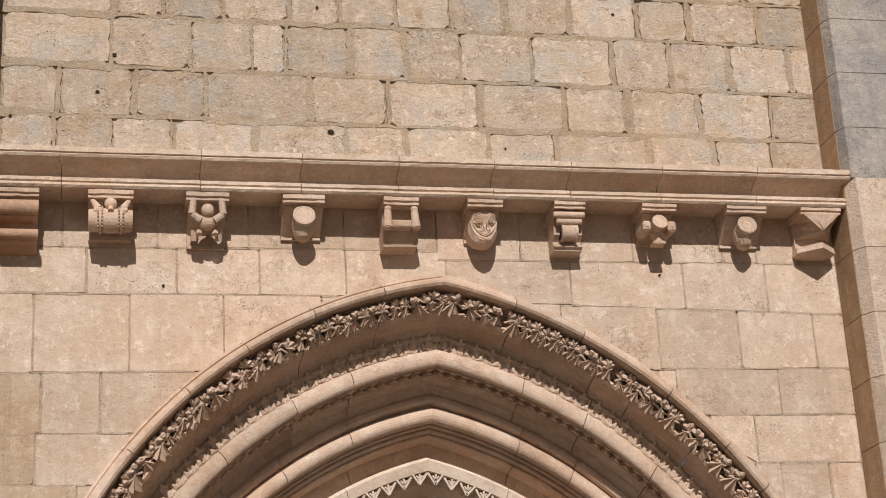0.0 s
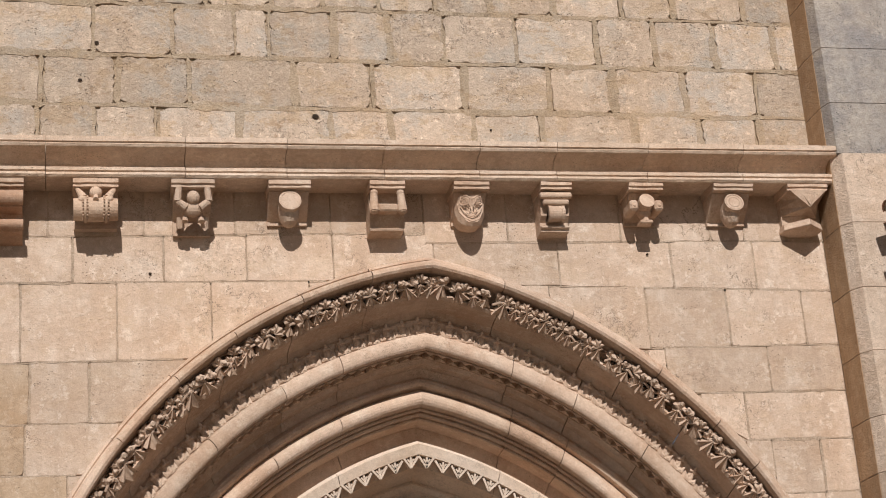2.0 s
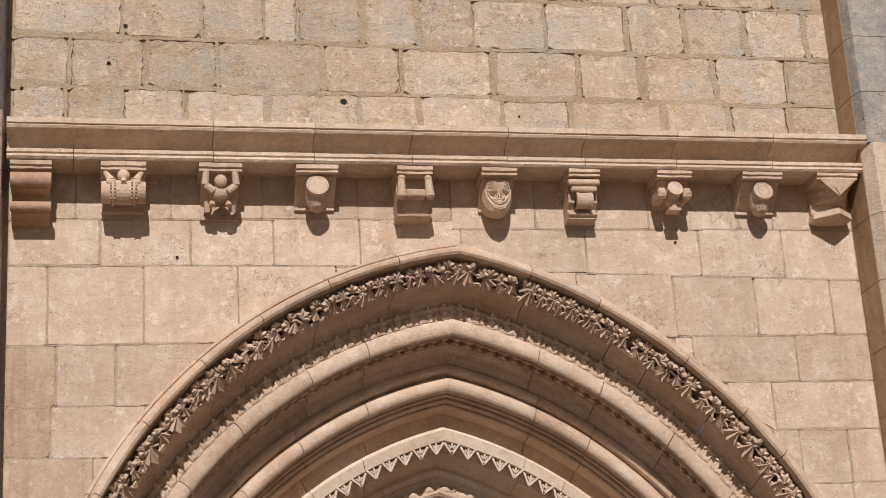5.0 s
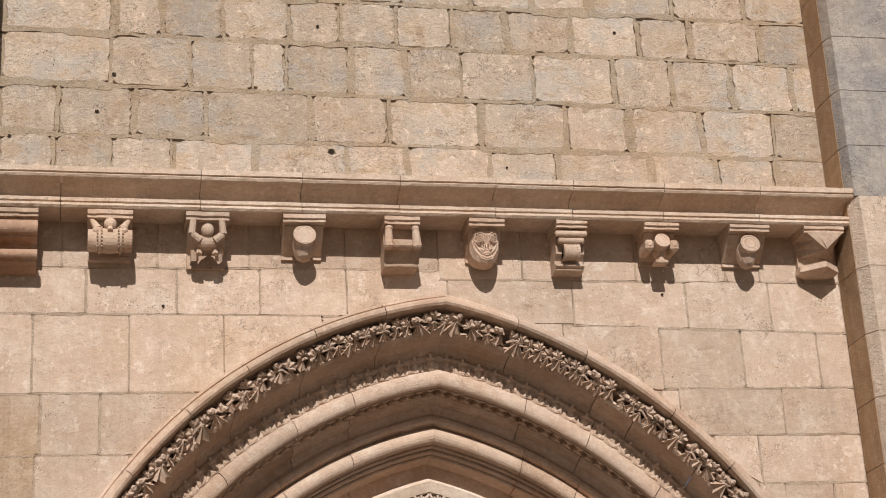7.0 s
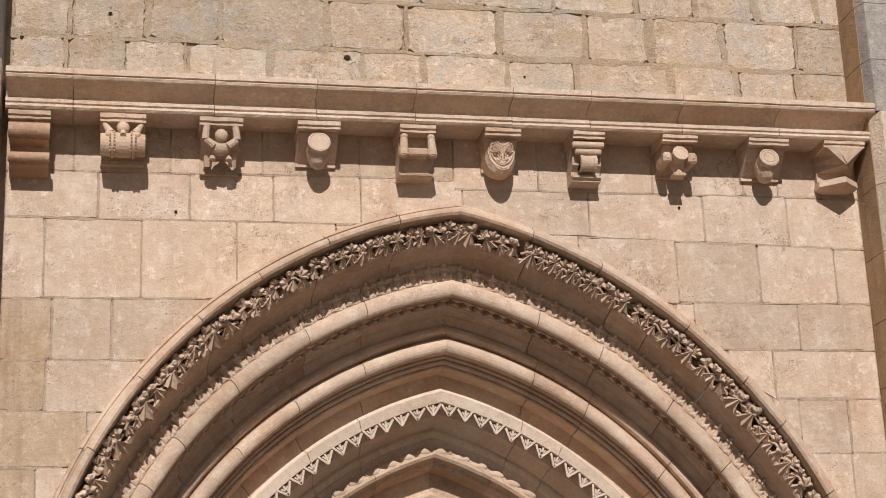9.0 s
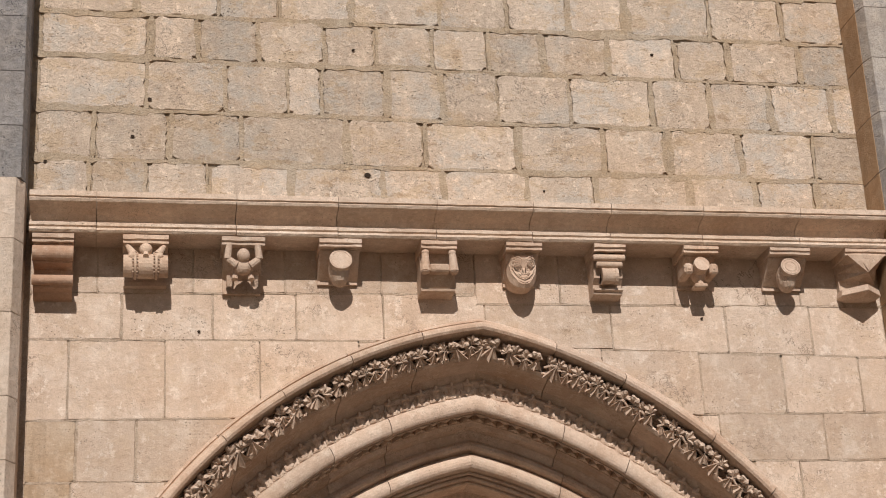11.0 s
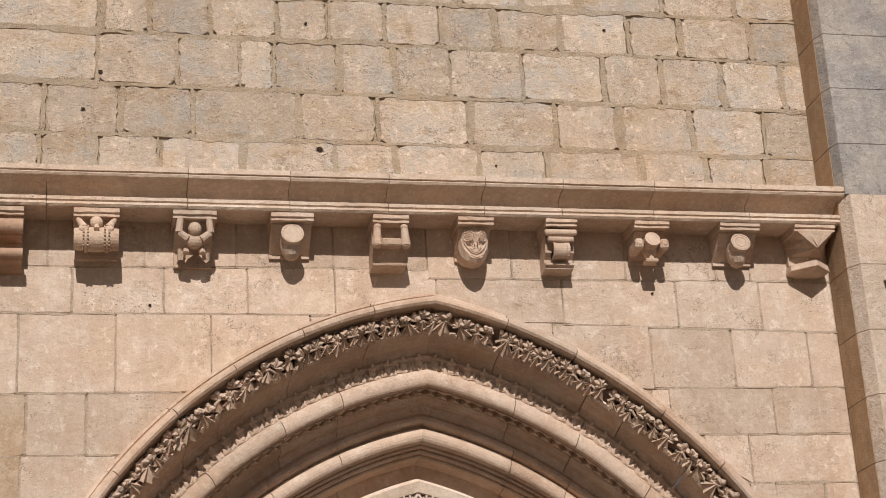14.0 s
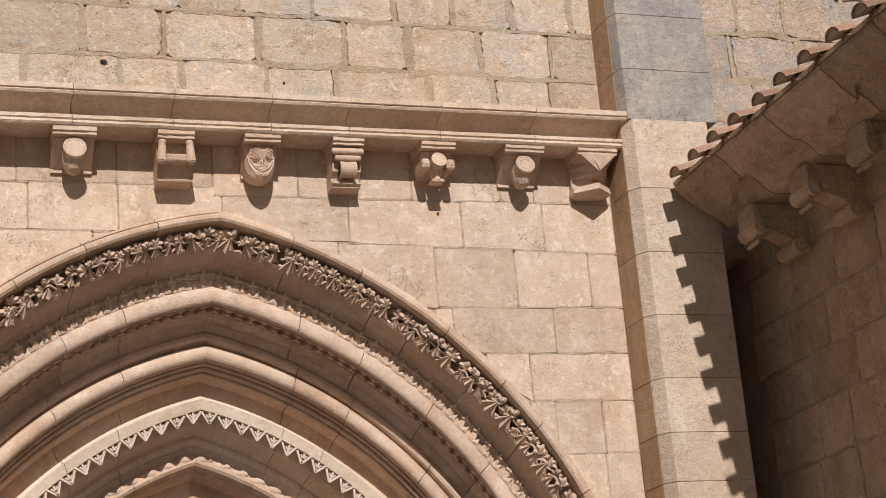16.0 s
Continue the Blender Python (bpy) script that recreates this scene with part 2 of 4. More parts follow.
# ---- the arch's lines: two arcs, each order a little lower and tighter than the one before ----
def centre(side, y):
    t = min(max((y + 0.08) / 0.94, 0.0), 1.0)
    if side < 0:
        return 0.395 + (0.68 - 0.395) * t, 2.361 + (1.78 - 2.361) * t
    return -0.902 + (-0.78 + 0.902) * t, 1.907 + (1.72 - 1.907) * t


def on_arch(side, s, y, z):
    """The place at share s of the way up (0 springing, 1 apex) for a profile point (y, z at the apex)."""
    cx, cz = centre(side, y)
    r = math.hypot(cx, z - cz)
    top = math.atan2(z - cz, abs(cx))
    a = top * s
    return Vector((cx + side * r * math.cos(a), y, cz + r * math.sin(a)))


def arch_height(x, z_apex, y=0.0):
    """Height of the arch's line over x, or None beside it."""
    side = -1 if x < 0 else 1
    cx, cz = centre(side, y)
    r = math.hypot(cx, z_apex - cz)
    k = r * r - (x - cx) ** 2
    return cz + math.sqrt(k) if k > 0 else None


def arch_reach(side, z_apex, y=0.0):
    cx, cz = centre(side, y)
    return cx + side * math.hypot(cx, z_apex - cz)


# profiles from the wall inwards: (depth, height at the apex)
def bulge(a, c, out, n=8):
    """Points of a round moulding from a to c, standing out by that much."""
    a, c = Vector(a), Vector(c)
    nrm = Vector((-(c - a).y, (c - a).x)).normalized()
    if nrm.x > 0:
        nrm = -nrm
    return [tuple(a + (c - a) * (0.5 - 0.5 * math.cos(math.pi * k / n)) + nrm * out * math.sin(math.pi * k / n)) for k in range(n + 1)]


ORDERS = {
    "hood": [(0.02, 5.822), (-0.035, 5.817), (-0.052, 5.806), (-0.054, 5.795), (-0.044, 5.788), (-0.044, 5.780), (-0.085, 5.778), (-0.12, 5.768), (-0.136, 5.748), (-0.138, 5.728), (-0.125, 5.71), (-0.08, 5.704), (-0.02, 5.70), (0.02, 5.692)],
    "foliage_order": [(0.0, 5.69), (0.06, 5.68), (0.11, 5.64), (0.12, 5.59), (0.045, 5.578), (0.035, 5.56), (0.06, 5.54), (0.15, 5.528), (0.25, 5.505), (0.30, 5.46)],
    "round_order": [(0.30, 5.455), (0.29, 5.44), (0.31, 5.40)] + bulge((0.31, 5.395), (0.30, 5.345), 0.012, 3) + bulge((0.30, 5.34), (0.30, 5.215), 0.035) + [(0.33, 5.212), (0.342, 5.25), (0.482, 5.235), (0.488, 5.194), (0.50, 5.19), (0.52, 5.165), (0.60, 5.15), (0.63, 5.09)],
    "ribbed_order": bulge((0.62, 5.075), (0.63, 5.01), 0.03, 4) + [(0.67, 5.0)] + bulge((0.635, 4.98), (0.655, 4.87), 0.045) + [(0.70, 4.868)] + bulge((0.695, 4.866), (0.71, 4.846), 0.014, 4) + [(0.745, 4.845)] + bulge((0.735, 4.842), (0.75, 4.814), 0.016, 4) + [(0.785, 4.813)] + bulge((0.775, 4.811), (0.79, 4.79), 0.012, 4) + [(0.82, 4.788), (0.95, 4.775), (0.95, 4.63)],
    "zigzag_order": [(0.86, 4.633), (0.835, 4.623), (0.862, 4.548), (0.96, 4.545), (0.985, 4.476), (1.06, 4.468), (1.20, 4.425)] + bulge((1.24, 4.42), (1.26, 4.34), 0.02, 3) + [(1.29, 4.26)],
    "scalloped_order": bulge((1.20, 4.255), (1.22, 4.185), 0.03, 4) + [(1.26, 4.17), (1.27, 4.15), (1.32, 4.135), (1.45, 4.12), (1.45, 3.955)],
    "inner_order": bulge((1.42, 3.95), (1.43, 3.905), 0.015, 3) + [(1.455, 3.90), (1.46, 3.885), (1.43, 3.87), (1.45, 3.83), (1.50, 3.80), (1.85, 3.79)],
}


def voussoir(side, s0, s1, profile, thick=0.14, steps=7, wob=0.0, rng=None):
    """One wedge stone: the profile carried from s0 to s1, with a back."""
    bm = bmesh.new()
    grid = []
    off = (rng.uniform(-wob, wob), rng.uniform(-wob, wob)) if rng else (0, 0)
    for k in range(steps + 1):
        s = s0 + (s1 - s0) * k / steps
        front = [bm.verts.new(on_arch(side, s, y + off[0], z + off[1])) for y, z in profile]
        y0, z0 = profile[0]
        y1, z1 = profile[-1]
        back = [bm.verts.new(on_arch(side, s, y1 + thick, z1)), bm.verts.new(on_arch(side, s, y1 + thick, z0 + 0.02)), bm.verts.new(on_arch(side, s, y0 + 0.02, z0 + 0.02))]
        grid.append(front + back)
    n = len(grid[0])
    for a, c in zip(grid, grid[1:]):
        for i in range(n):
            bm.faces.new((a[i], a[(i + 1) % n], c[(i + 1) % n], c[i]))
    bm.faces.new(grid[0])
    bm.faces.new(grid[-1][::-1])
    bmesh.ops.recalc_face_normals(bm, faces=bm.faces)
    return bm


def jamb(side, profile, thick=0.14):
    """The same profile carried straight down from the springing to the ground."""
    bm = bmesh.new()
    y1, z1 = profile[-1]
    y0, z0 = profile[0]
    whole = list(profile) + [(y1 + thick, z1), (y1 + thick, z0 + 0.02), (y0 + 0.02, z0 + 0.02)]
    rings = [[], []]
    for y, z in whole:
        p = on_arch(side, 0.0, y, z)
        rings[0].append(bm.verts.new(p))
        rings[1].append(bm.verts.new((p.x, p.y, 0.0)))
    n = len(whole)
    for i in range(n):
        bm.faces.new((rings[0][i], rings[0][(i + 1) % n], rings[1][(i + 1) % n], rings[1][i]))
    bm.faces.new(rings[0])
    bm.faces.new(rings[1][::-1])
    bmesh.ops.recalc_face_normals(bm, faces=bm.faces)
    return bm


# ---- ground and the place round about ----
gm = bmesh.new()
bmesh.ops.create_grid(gm, x_segments=40, y_segments=40, size=400.0)
tagged(part("ground", gm, PAVING), "pale stone paving of the church square", kind="structure")
# added out of view: holds back some sky light from the front
tagged(part("wall_opposite", box(-18, 18, -24.6, -24.0, 0, 3.2), ASHLAR), "unseen plain stone wall added across the square to cut skylight", kind="structure")

# ---- the portal ----
portal = root("portal", "pointed stone portal with receding carved and moulded orders", "portal", "structure")
COUNTS = {"hood": 9, "foliage_order": 9, "round_order": 8, "ribbed_order": 7, "zigzag_order": 7, "scalloped_order": 6, "inner_order": 5}
order_parts = {}
for name, prof in ORDERS.items():
    ord_ob = new(name)
    ord_ob.parent = portal
    order_parts[name] = ord_ob
    rng = random.Random(name)
    for side in (-1, 1):
        n = COUNTS[name]
        cuts = [0.0] + sorted((k + rng.uniform(-0.22, 0.22)) / n for k in range(1, n)) + [1.0]
        for a, c in zip(cuts, cuts[1:]):
            gap = 0.0006
            part("voussoir", voussoir(side, a + (gap if a else 0), c - (gap if c < 1 else 0), prof, wob=0.0015, rng=rng), PALE if name == "zigzag_order" else CARVED, ord_ob)
        part("jamb", jamb(side, prof), CARVED, ord_ob)

# ---- door behind the portal ----
door = root("door", "dark aged wooden double door in shade", "door", "structure")
for k in range(12):
    x = -1.5 + k * 0.25
    part("plank", box(x + 0.003, x + 0.247, 2.3, 2.36, 0.02, 4.6), WOOD_AND_SHADE, door)
# added wall whose dark colour stands for the shade indoors
tagged(part("wall_inside", box(-2.6, 2.6, 2.5, 2.7, 0, 6.0), WOOD_AND_SHADE), "added wall behind the doorway, coloured dark for the interior's shade", kind="structure")

# ---- the bay's wall ----
wall = root("wall_front", "church front wall of pale limestone ashlar", kind="structure")


def backing(x0, x1, z0, z1, y0, y1, z_apex):
    """A wall slab with the arch cut out of its foot."""
    bm = bmesh.new()
    xs = sorted({x0, x1, *[x0 + (x1 - x0) * k / 90 for k in range(91)]})
    cols = []
    for x in xs:
        h = arch_height(x, z_apex) if arch_reach(-1, z_apex) < x < arch_reach(1, z_apex) else None
        lo = max(z0, h) if h else z0
        cols.append([bm.verts.new((x, y, z)) for y, z in ((y0, lo), (y0, z1), (y1, z1), (y1, lo))])
    for a, c in zip(cols, cols[1:]):
        for i in range(4):
            bm.faces.new((a[i], c[i], c[(i + 1) % 4], a[(i + 1) % 4]))
    bm.faces.new(cols[0])
    bm.faces.new(cols[-1][::-1])
    bmesh.ops.recalc_face_normals(bm, faces=bm.faces)
    return bm


part("joint_bed", backing(-4.4, 3.84, 0.0, 6.45, 0.010, 0.7, 5.79), JOINT, wall)

part("joint_bed", box(3.84, 9.0, 0.010, 0.7, 5.55, 6.45), JOINT, wall)
# slabs added to close the gap, coloured near-black in place of deep shade
tagged(part("wall_passage", box(3.5, 4.9, 2.72, 2.9, 0.0, 5.55), WOOD_AND_SHADE), "added back of the narrow gap beside the buttress, coloured dark for shade", kind="structure")
tagged(part("ceiling", box(3.5, 5.5, 0.70, 2.72, 5.55, 5.7), WOOD_AND_SHADE), "added lid over the narrow gap, coloured dark for shade", kind="structure")
tagged(part("wall_gap", box(3.6, 3.84, 0.70, 2.72, 0.0, 5.55), WOOD_AND_SHADE), "added inner flank of the narrow gap, coloured dark for shade", kind="structure")

# courses of the ashlar: (height of the foot at the west and the east end, upright joints)
LEFT_COURSES = (
    (6.36, 6.36, ()),
    (5.99, 6.05, (WALL_L, -2.75, -2.08, -1.42, -0.72, -0.02)),
    (5.645, 5.665, (WALL_L, -2.58, -1.94, -1.346, -0.714, 0.04)),
    (5.06, 5.15, (WALL_L, -2.94, -2.273, -1.611, -0.9, 0.0)),
    (4.622, 4.66, (WALL_L, -2.875, -2.472, -1.6, 0.0)),
    (4.272, 4.20, (WALL_L, -2.904, -2.1, 0.0)),
    (3.888, 3.86, (WALL_L, -2.62, -2.0)),
    (3.43, 3.43, (WALL_L, -2.95, -2.2)),
    (3.0, 3.0, (WALL_L, -2.6)),
)
RIGHT_COURSES = (
    (6.36, 6.36, ()),
    (5.93, 5.96, (-0.02, 0.62, 1.507, 2.228, 2.504, 2.852, WALL_R)),
    (5.69, 5.55, (0.04, 0.995, 1.89, 2.554, WALL_R)),
    (5.06, 5.12, (0.0, 0.9, 1.644, 2.29, 2.898, WALL_R)),
    (4.74, 4.76, (0.0, 1.75, 2.561, WALL_R)),
    (4.37, 4.39, (0.0, 2.331, WALL_R)),
    (3.96, 3.985, (1.6, 2.5, 2.88, WALL_R)),
    (3.61, 3.625, (2.0, 2.87, WALL_R)),
    (3.2, 3.2, (2.2, WALL_R)),
)


def course_line(ends, x):
    return ends[0] + (ends[1] - ends[0]) * (x + 3.2) / 6.4


def ashlar_block(x0, x1, foot_ends, head_ends, rng, y, z_apex, depth=0.05):
    """A dressed block, cut to the arch where it meets it."""
    g = rng.uniform(0.003, 0.006)
    x0, x1 = x0 + g, x1 - g
    z0, z1 = course_line(foot_ends, (x0 + x1) / 2) + g, course_line(head_ends, (x0 + x1) / 2) - g
    lean_0, lean_1 = (foot_ends[1] - foot_ends[0]) / 6.4, (head_ends[1] - head_ends[0]) / 6.4
    lo, hi = arch_reach(-1, z_apex) - 0.01, arch_reach(1, z_apex) + 0.01
    touched = any(lo < x < hi and (arch_height(x, z_apex) or 0) > z0 for x in (x0, x1, (x0 + x1) / 2, 0.0 if x0 < 0 < x1 else x0))
    if not touched:
        mid, h = (x0 + x1) / 2, z1 - z0
        o = [(u, v + (u - mid) * (lean_0 + (lean_1 - lean_0) * (v - z0) / h)) for u, v in rough_rect(x0, x1, z0, z1, rng, 0.003, 9, 0.006)]
        return prism(o, facing_y, y, y + depth, 0.004)
    xs = [x0 + (x1 - x0) * k / 14 for k in range(15)]
    foot = [(x, max(z0, arch_height(x, z_apex) or 0) if lo < x < hi else z0) for x in xs]
    foot = [p for p in foot if p[1] < z1 - 0.01]
    if len(foot) < 2 or max(z1 - p[1] for p in foot) < 0.03:
        return None
    outline = foot + [(foot[-1][0], z1), (foot[0][0], z1)]
    return prism(outline, facing_y, y, y + depth, 0.003)


def outside_arch(x, z):
    h = arch_height(x, 5.83) if arch_reach(-1, 5.83) < x < arch_reach(1, 5.83) else None
    return h is None or z > h


rng = random.Random(11)
for courses in (LEFT_COURSES, RIGHT_COURSES):
    for above, (za, zb, xs) in zip(courses, courses[1:]):
        for a, c in zip(xs, xs[1:]):
            bm = ashlar_block(a, c, (za, zb), above[:2], rng, rng.uniform(-0.003, 0.002), 5.80)
            if bm:
                part("ashlar_block", bm, STAINED if a == WALL_L and za < 4.9 else ASHLAR, wall)
        bits = [((a, course_line((za, zb), a)), (c, course_line((za, zb), c))) for a, c in zip(xs, xs[1:])]
        bits += [((a, course_line((za, zb), a)), (a + rng.uniform(-0.008, 0.008), course_line(above[:2], a))) for a in xs[1:-1]]
        for a, c in bits:
            bm = ragged_strip(a, c, rng.uniform(0.006, 0.010), rng, -0.0005, 0.03, 0.03, 0.8, outside_arch)
            if bm:
                part("mortar_joint", bm, JOINT, wall)

# ---- upper wall of smaller weathered blocks in wide mortar ----
upper = root("wall_upper", "upper church wall of small weathered blocks in wide mortar", kind="structure")
part("mortar_bed", box(-4.4, 9.0, 0.018, 0.7, 6.45, 14.0), MORTAR, upper)
UPPER_COURSES = (
    (6.56, 7.015, (WALL_L, -2.82, -2.42, -1.97, -1.35, -0.67, -0.20, 0.43, 0.96, 1.71, 2.26, 2.74, 3.22)),
    (7.015, 7.42, (WALL_L, -2.80, -2.25, -1.72, -0.94, -0.34, 0.38, 1.06, 1.57, 2.18, 2.77, 3.22)),
    (7.42, 7.85, (WALL_L, -2.42, -1.83, -1.37, -1.12, -0.62, -0.18, 0.25, 0.82, 1.48, 1.97, 2.47, 2.99, 3.22)),
    (7.85, 8.226, (WALL_L, -2.40, -2.04, -1.58, -1.09, -0.68, -0.25, 0.20, 0.65, 1.16, 1.72, 2.16, 2.76, 3.22)),
)
TILT = -0.0055


def rubble_block(x0, x1, z0, z1, rng, parent, y=0.0, mat=None):
    """A rough block between its joints, and the mortar smeared along its foot and its east edge."""
    gx, gz = rng.uniform(0.006, 0.030), rng.uniform(0.004, 0.018)
    sag = TILT * (x0 + x1) / 2
    o = rough_rect(x0 + gx, x1 - gx, z0 + gz + sag, z1 - gz + sag, rng, 0.009, 11, 0.030)
    part("stone_block", prism(o, facing_y, y + rng.uniform(-0.003, 0.004), 0.05, 0.004), mat or RUBBLE, parent)
    for a, c in (((x0 - 0.02, z0 + sag), (x1 + 0.02, z0 + sag)), ((x1, z0 + sag + 0.01), (x1 + rng.uniform(-0.02, 0.02), z1 + sag - 0.01))):
        bm = ragged_strip(a, c, rng.uniform(0.012, 0.030), rng, y - 0.002 + rng.uniform(-0.001, 0.001), 0.045, 0.025, 0.8)
        part("mortar_joint", bm, MORTAR, parent)


rng = random.Random(5)
for z0, z1, xs in UPPER_COURSES:
    for a, c in zip(xs, xs[1:]):
        rubble_block(a, c, z0, z1, rng, upper)
z = 8.226
while z < 10.4:
    h = rng.uniform(0.36, 0.43)
    x = WALL_L
    while x < 3.2:
        w = min(rng.uniform(0.38, 0.72), 3.22 - x)
        if 3.22 - x - w < 0.2:
            w = 3.22 - x
        rubble_block(x, x + w, z, z + h, rng, upper)
        x += w
    z += h
# the same wall beyond the buttress
z = 5.6
while z < 9.6:
    h = rng.uniform(0.34, 0.44)
    x = 3.9
    while x < 7.2:
        w = rng.uniform(0.4, 0.75)
        rubble_block(x, x + w, z, z + h, rng, upper, 0.0, PATCHED)
        x += w
    z += h

# ---- cornice on its corbels ----
CORNICE = [(0.02, 6.335), (-0.25, 6.335), (-0.272, 6.326), (-0.298, 6.330), (-0.312, 6.345), (-0.308, 6.362), (-0.296, 6.368), (-0.312, 6.376), (-0.312, 6.398), (-0.275, 6.416),
           (-0.215, 6.42), (-0.22, 6.45), (-0.24, 6.485), (-0.29, 6.512), (-0.36, 6.522), (-0.385, 6.528), (-0.395, 6.545), (-0.382, 6.558), (-0.40, 6.562), (-0.40, 6.60), (-0.38, 6.606), (0.02, 6.64)]
cornice = root("cornice", "moulded pale limestone cornice with weathered joints", kind="structure")
joints = [-3.225, -2.765, -1.79, -1.065, -0.349, 0.365, 0.956, 1.665, 2.429, 3.19]
for k, (a, c) in enumerate(zip(joints, joints[1:])):
    dz = 0.008 * (1 - k / 5)
    part("cornice_block", extrude_x([(y, zz + dz) for y, zz in CORNICE], a + 0.0022, c - 0.0022, 14, 0.0016, k), CORNICE_STONE, cornice)

# ---- buttresses ----
def buttress(name, x_in, x_out, steps, label, upper_from, upper_mat):
    """A pier with a chamfered inner edge, in courses; its upper part of blue-grey stone."""
    b = root(name, label, kind="structure")
    sgn = 1 if x_out > x_in else -1
    for z0, z1 in zip(steps, steps[1:]):
        high = z0 >= upper_from - 0.01
        back = 0.012 if high else 0.0
        x_far = x_out + (sgn * 0.10 if high else 0.0)
        plan = [(x_in, 0.30), (x_in, -0.32 + back), (x_in + sgn * (0.03 if high else 0.06), -0.42 + back), (x_far, -0.42 + back), (x_far, 0.30)]
        bm = bmesh.new()
        g = 0.0016
        rings = [[bm.verts.new((x, y, z)) for x, y in plan] for z in (z0 + g, z1 - g)]
        for i in range(5):
            bm.faces.new((rings[0][i], rings[0][(i + 1) % 5], rings[1][(i + 1) % 5], rings[1][i]))
        bm.faces.new(rings[0])
        bm.faces.new(rings[1][::-1])
        bmesh.ops.recalc_face_normals(bm, faces=bm.faces)
        bmesh.ops.bevel(bm, geom=bm.edges[:], offset=0.003, segments=1, affect="EDGES")
        part("course_block", bm, upper_mat if high else BUTTRESS, b)
        # the east pier's inner side is browner and darker than its front
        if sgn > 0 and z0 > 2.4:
            part("side_facing", box(x_in - 0.004, x_in + 0.02, -0.312 + back, 0.0, z0 + 0.004, z1 - 0.004), BROWN_SIDE, b, "brown facing on the inner side")
    part("joint_bed", box(min(x_in, x_out) + 0.02, max(x_in, x_out) - 0.02, -0.30, 0.35, 0.0, steps[-1] - 0.02), JOINT, b)
    return b


LEFT_STEPS = [0, 0.5, 1.0, 1.5, 2.0, 2.5, 3.0, 3.45, 3.85, 4.25, 4.676, 5.113, 5.703, 6.235, 6.693, 7.093, 7.52, 7.962, 8.4, 8.85, 9.3, 9.8, 10.3]
RIGHT_STEPS = [0, 0.5, 1.0, 1.5, 2.0, 2.5, 2.95, 3.3, 3.679, 4.045, 4.456, 4.948, 5.443, 5.96, 6.529, 6.956, 7.428, 7.9, 8.35, 8.8, 9.3, 9.8, 10.3]
buttress("buttress_west", -3.255, -4.3, LEFT_STEPS, "cream stone buttress with blue-grey upper courses", 6.69, BLUE_DARK)
buttress("buttress_east", 3.16, 3.86, RIGHT_STEPS, "chamfered cream stone buttress with blue-grey upper courses", 6.52, BLUISH)

# ---- low side building with a tiled eave ----
EAVE = Vector((3.395, -0.50, 5.95))
ALONG = Vector((-0.035, -1.0, 0.0)).normalized()
ACROSS = Vector((1.0, -0.035, 0.0)).normalized()


def side_place(a, c, z):
    """a metres along the eave towards the square, c metres in from its edge, z high."""
    p = EAVE + ALONG * a + ACROSS * c
    return Vector((p.x, p.y, z))


def side_box(a0, a1, c0, c1, z0, z1, bevel=0.0):
    bm = box(a0, a1, c0, c1, z0, z1, bevel)
    for v in bm.verts:
        v.co = side_place(v.co.x, v.co.y, v.co.z)
    bmesh.ops.recalc_face_normals(bm, faces=bm.faces)
    return bm


side = root("wall_side", "shaded wall of a low side building of brown stone", kind="structure")
part("wall_core", side_box(-3.2, 9.0, 0.885, 1.6, 0.0, 5.75), JOINT, side)
rng = random.Random(21)
z = 2.6
while z < 5.62:
    h = min(rng.uniform(0.36, 0.46), 5.7 - z)
    a = -0.4 + rng.uniform(-0.3, 0)
    while a < 4.2:
        w = rng.uniform(0.4, 0.8)
        o = rough_rect(a + 0.006, a + w - 0.006, z + 0.006, z + h - 0.006, rng, 0.012, 6)
        yy = 0.87 + rng.uniform(-0.008, 0.008)
        part("ashlar_block", prism(o, lambda u, v, d: side_place(u, d, v), yy, yy + 0.06, 0.012), SIDE, side)
        a += w
    z += h


# cornice of the side building: a rough ovolo under the tiles
SIDE_CORNICE = [(0.075, 5.945), (0.08, 5.915), (0.11, 5.885), (0.16, 5.85), (0.20, 5.80), (0.27, 5.755), (0.35, 5.735), (0.42, 5.69), (0.46, 5.645), (0.50, 5.635), (1.0, 5.635), (1.0, 5.945)]
side_cornice = root("cornice_side", "rough ovolo stone eave cornice, brown and worn", kind="structure")
rng = random.Random(33)
a = -0.02
while a < 5.0:
    w = rng.uniform(0.62, 0.86)
    steps = 18
    bm = bmesh.new()
    rings = []
    for k in range(steps + 1):
        u = a + 0.006 + (w - 0.012) * k / steps
        ring = []
        for i, (c, z) in enumerate(SIDE_CORNICE):
            lump = 0.085 * (noise.noise(Vector((u * 3.1, c * 6, z * 5))) + 0.6 * noise.noise(Vector((u * 9, c * 14, z * 12)))) if 1 < i < 9 else 0
            ring.append(bm.verts.new(side_place(u, c + lump, z - lump)))
        rings.append(ring)
    n = len(SIDE_CORNICE)
    for p, q in zip(rings, rings[1:]):
        for i in range(n):
            bm.faces.new((p[i], p[(i + 1) % n], q[(i + 1) % n], q[i]))
    bm.faces.new(rings[0])
    bm.faces.new(rings[-1][::-1])
    bmesh.ops.recalc_face_normals(bm, faces=bm.faces)
    part("cornice_block", bm, SIDE, side_cornice)
    a += w


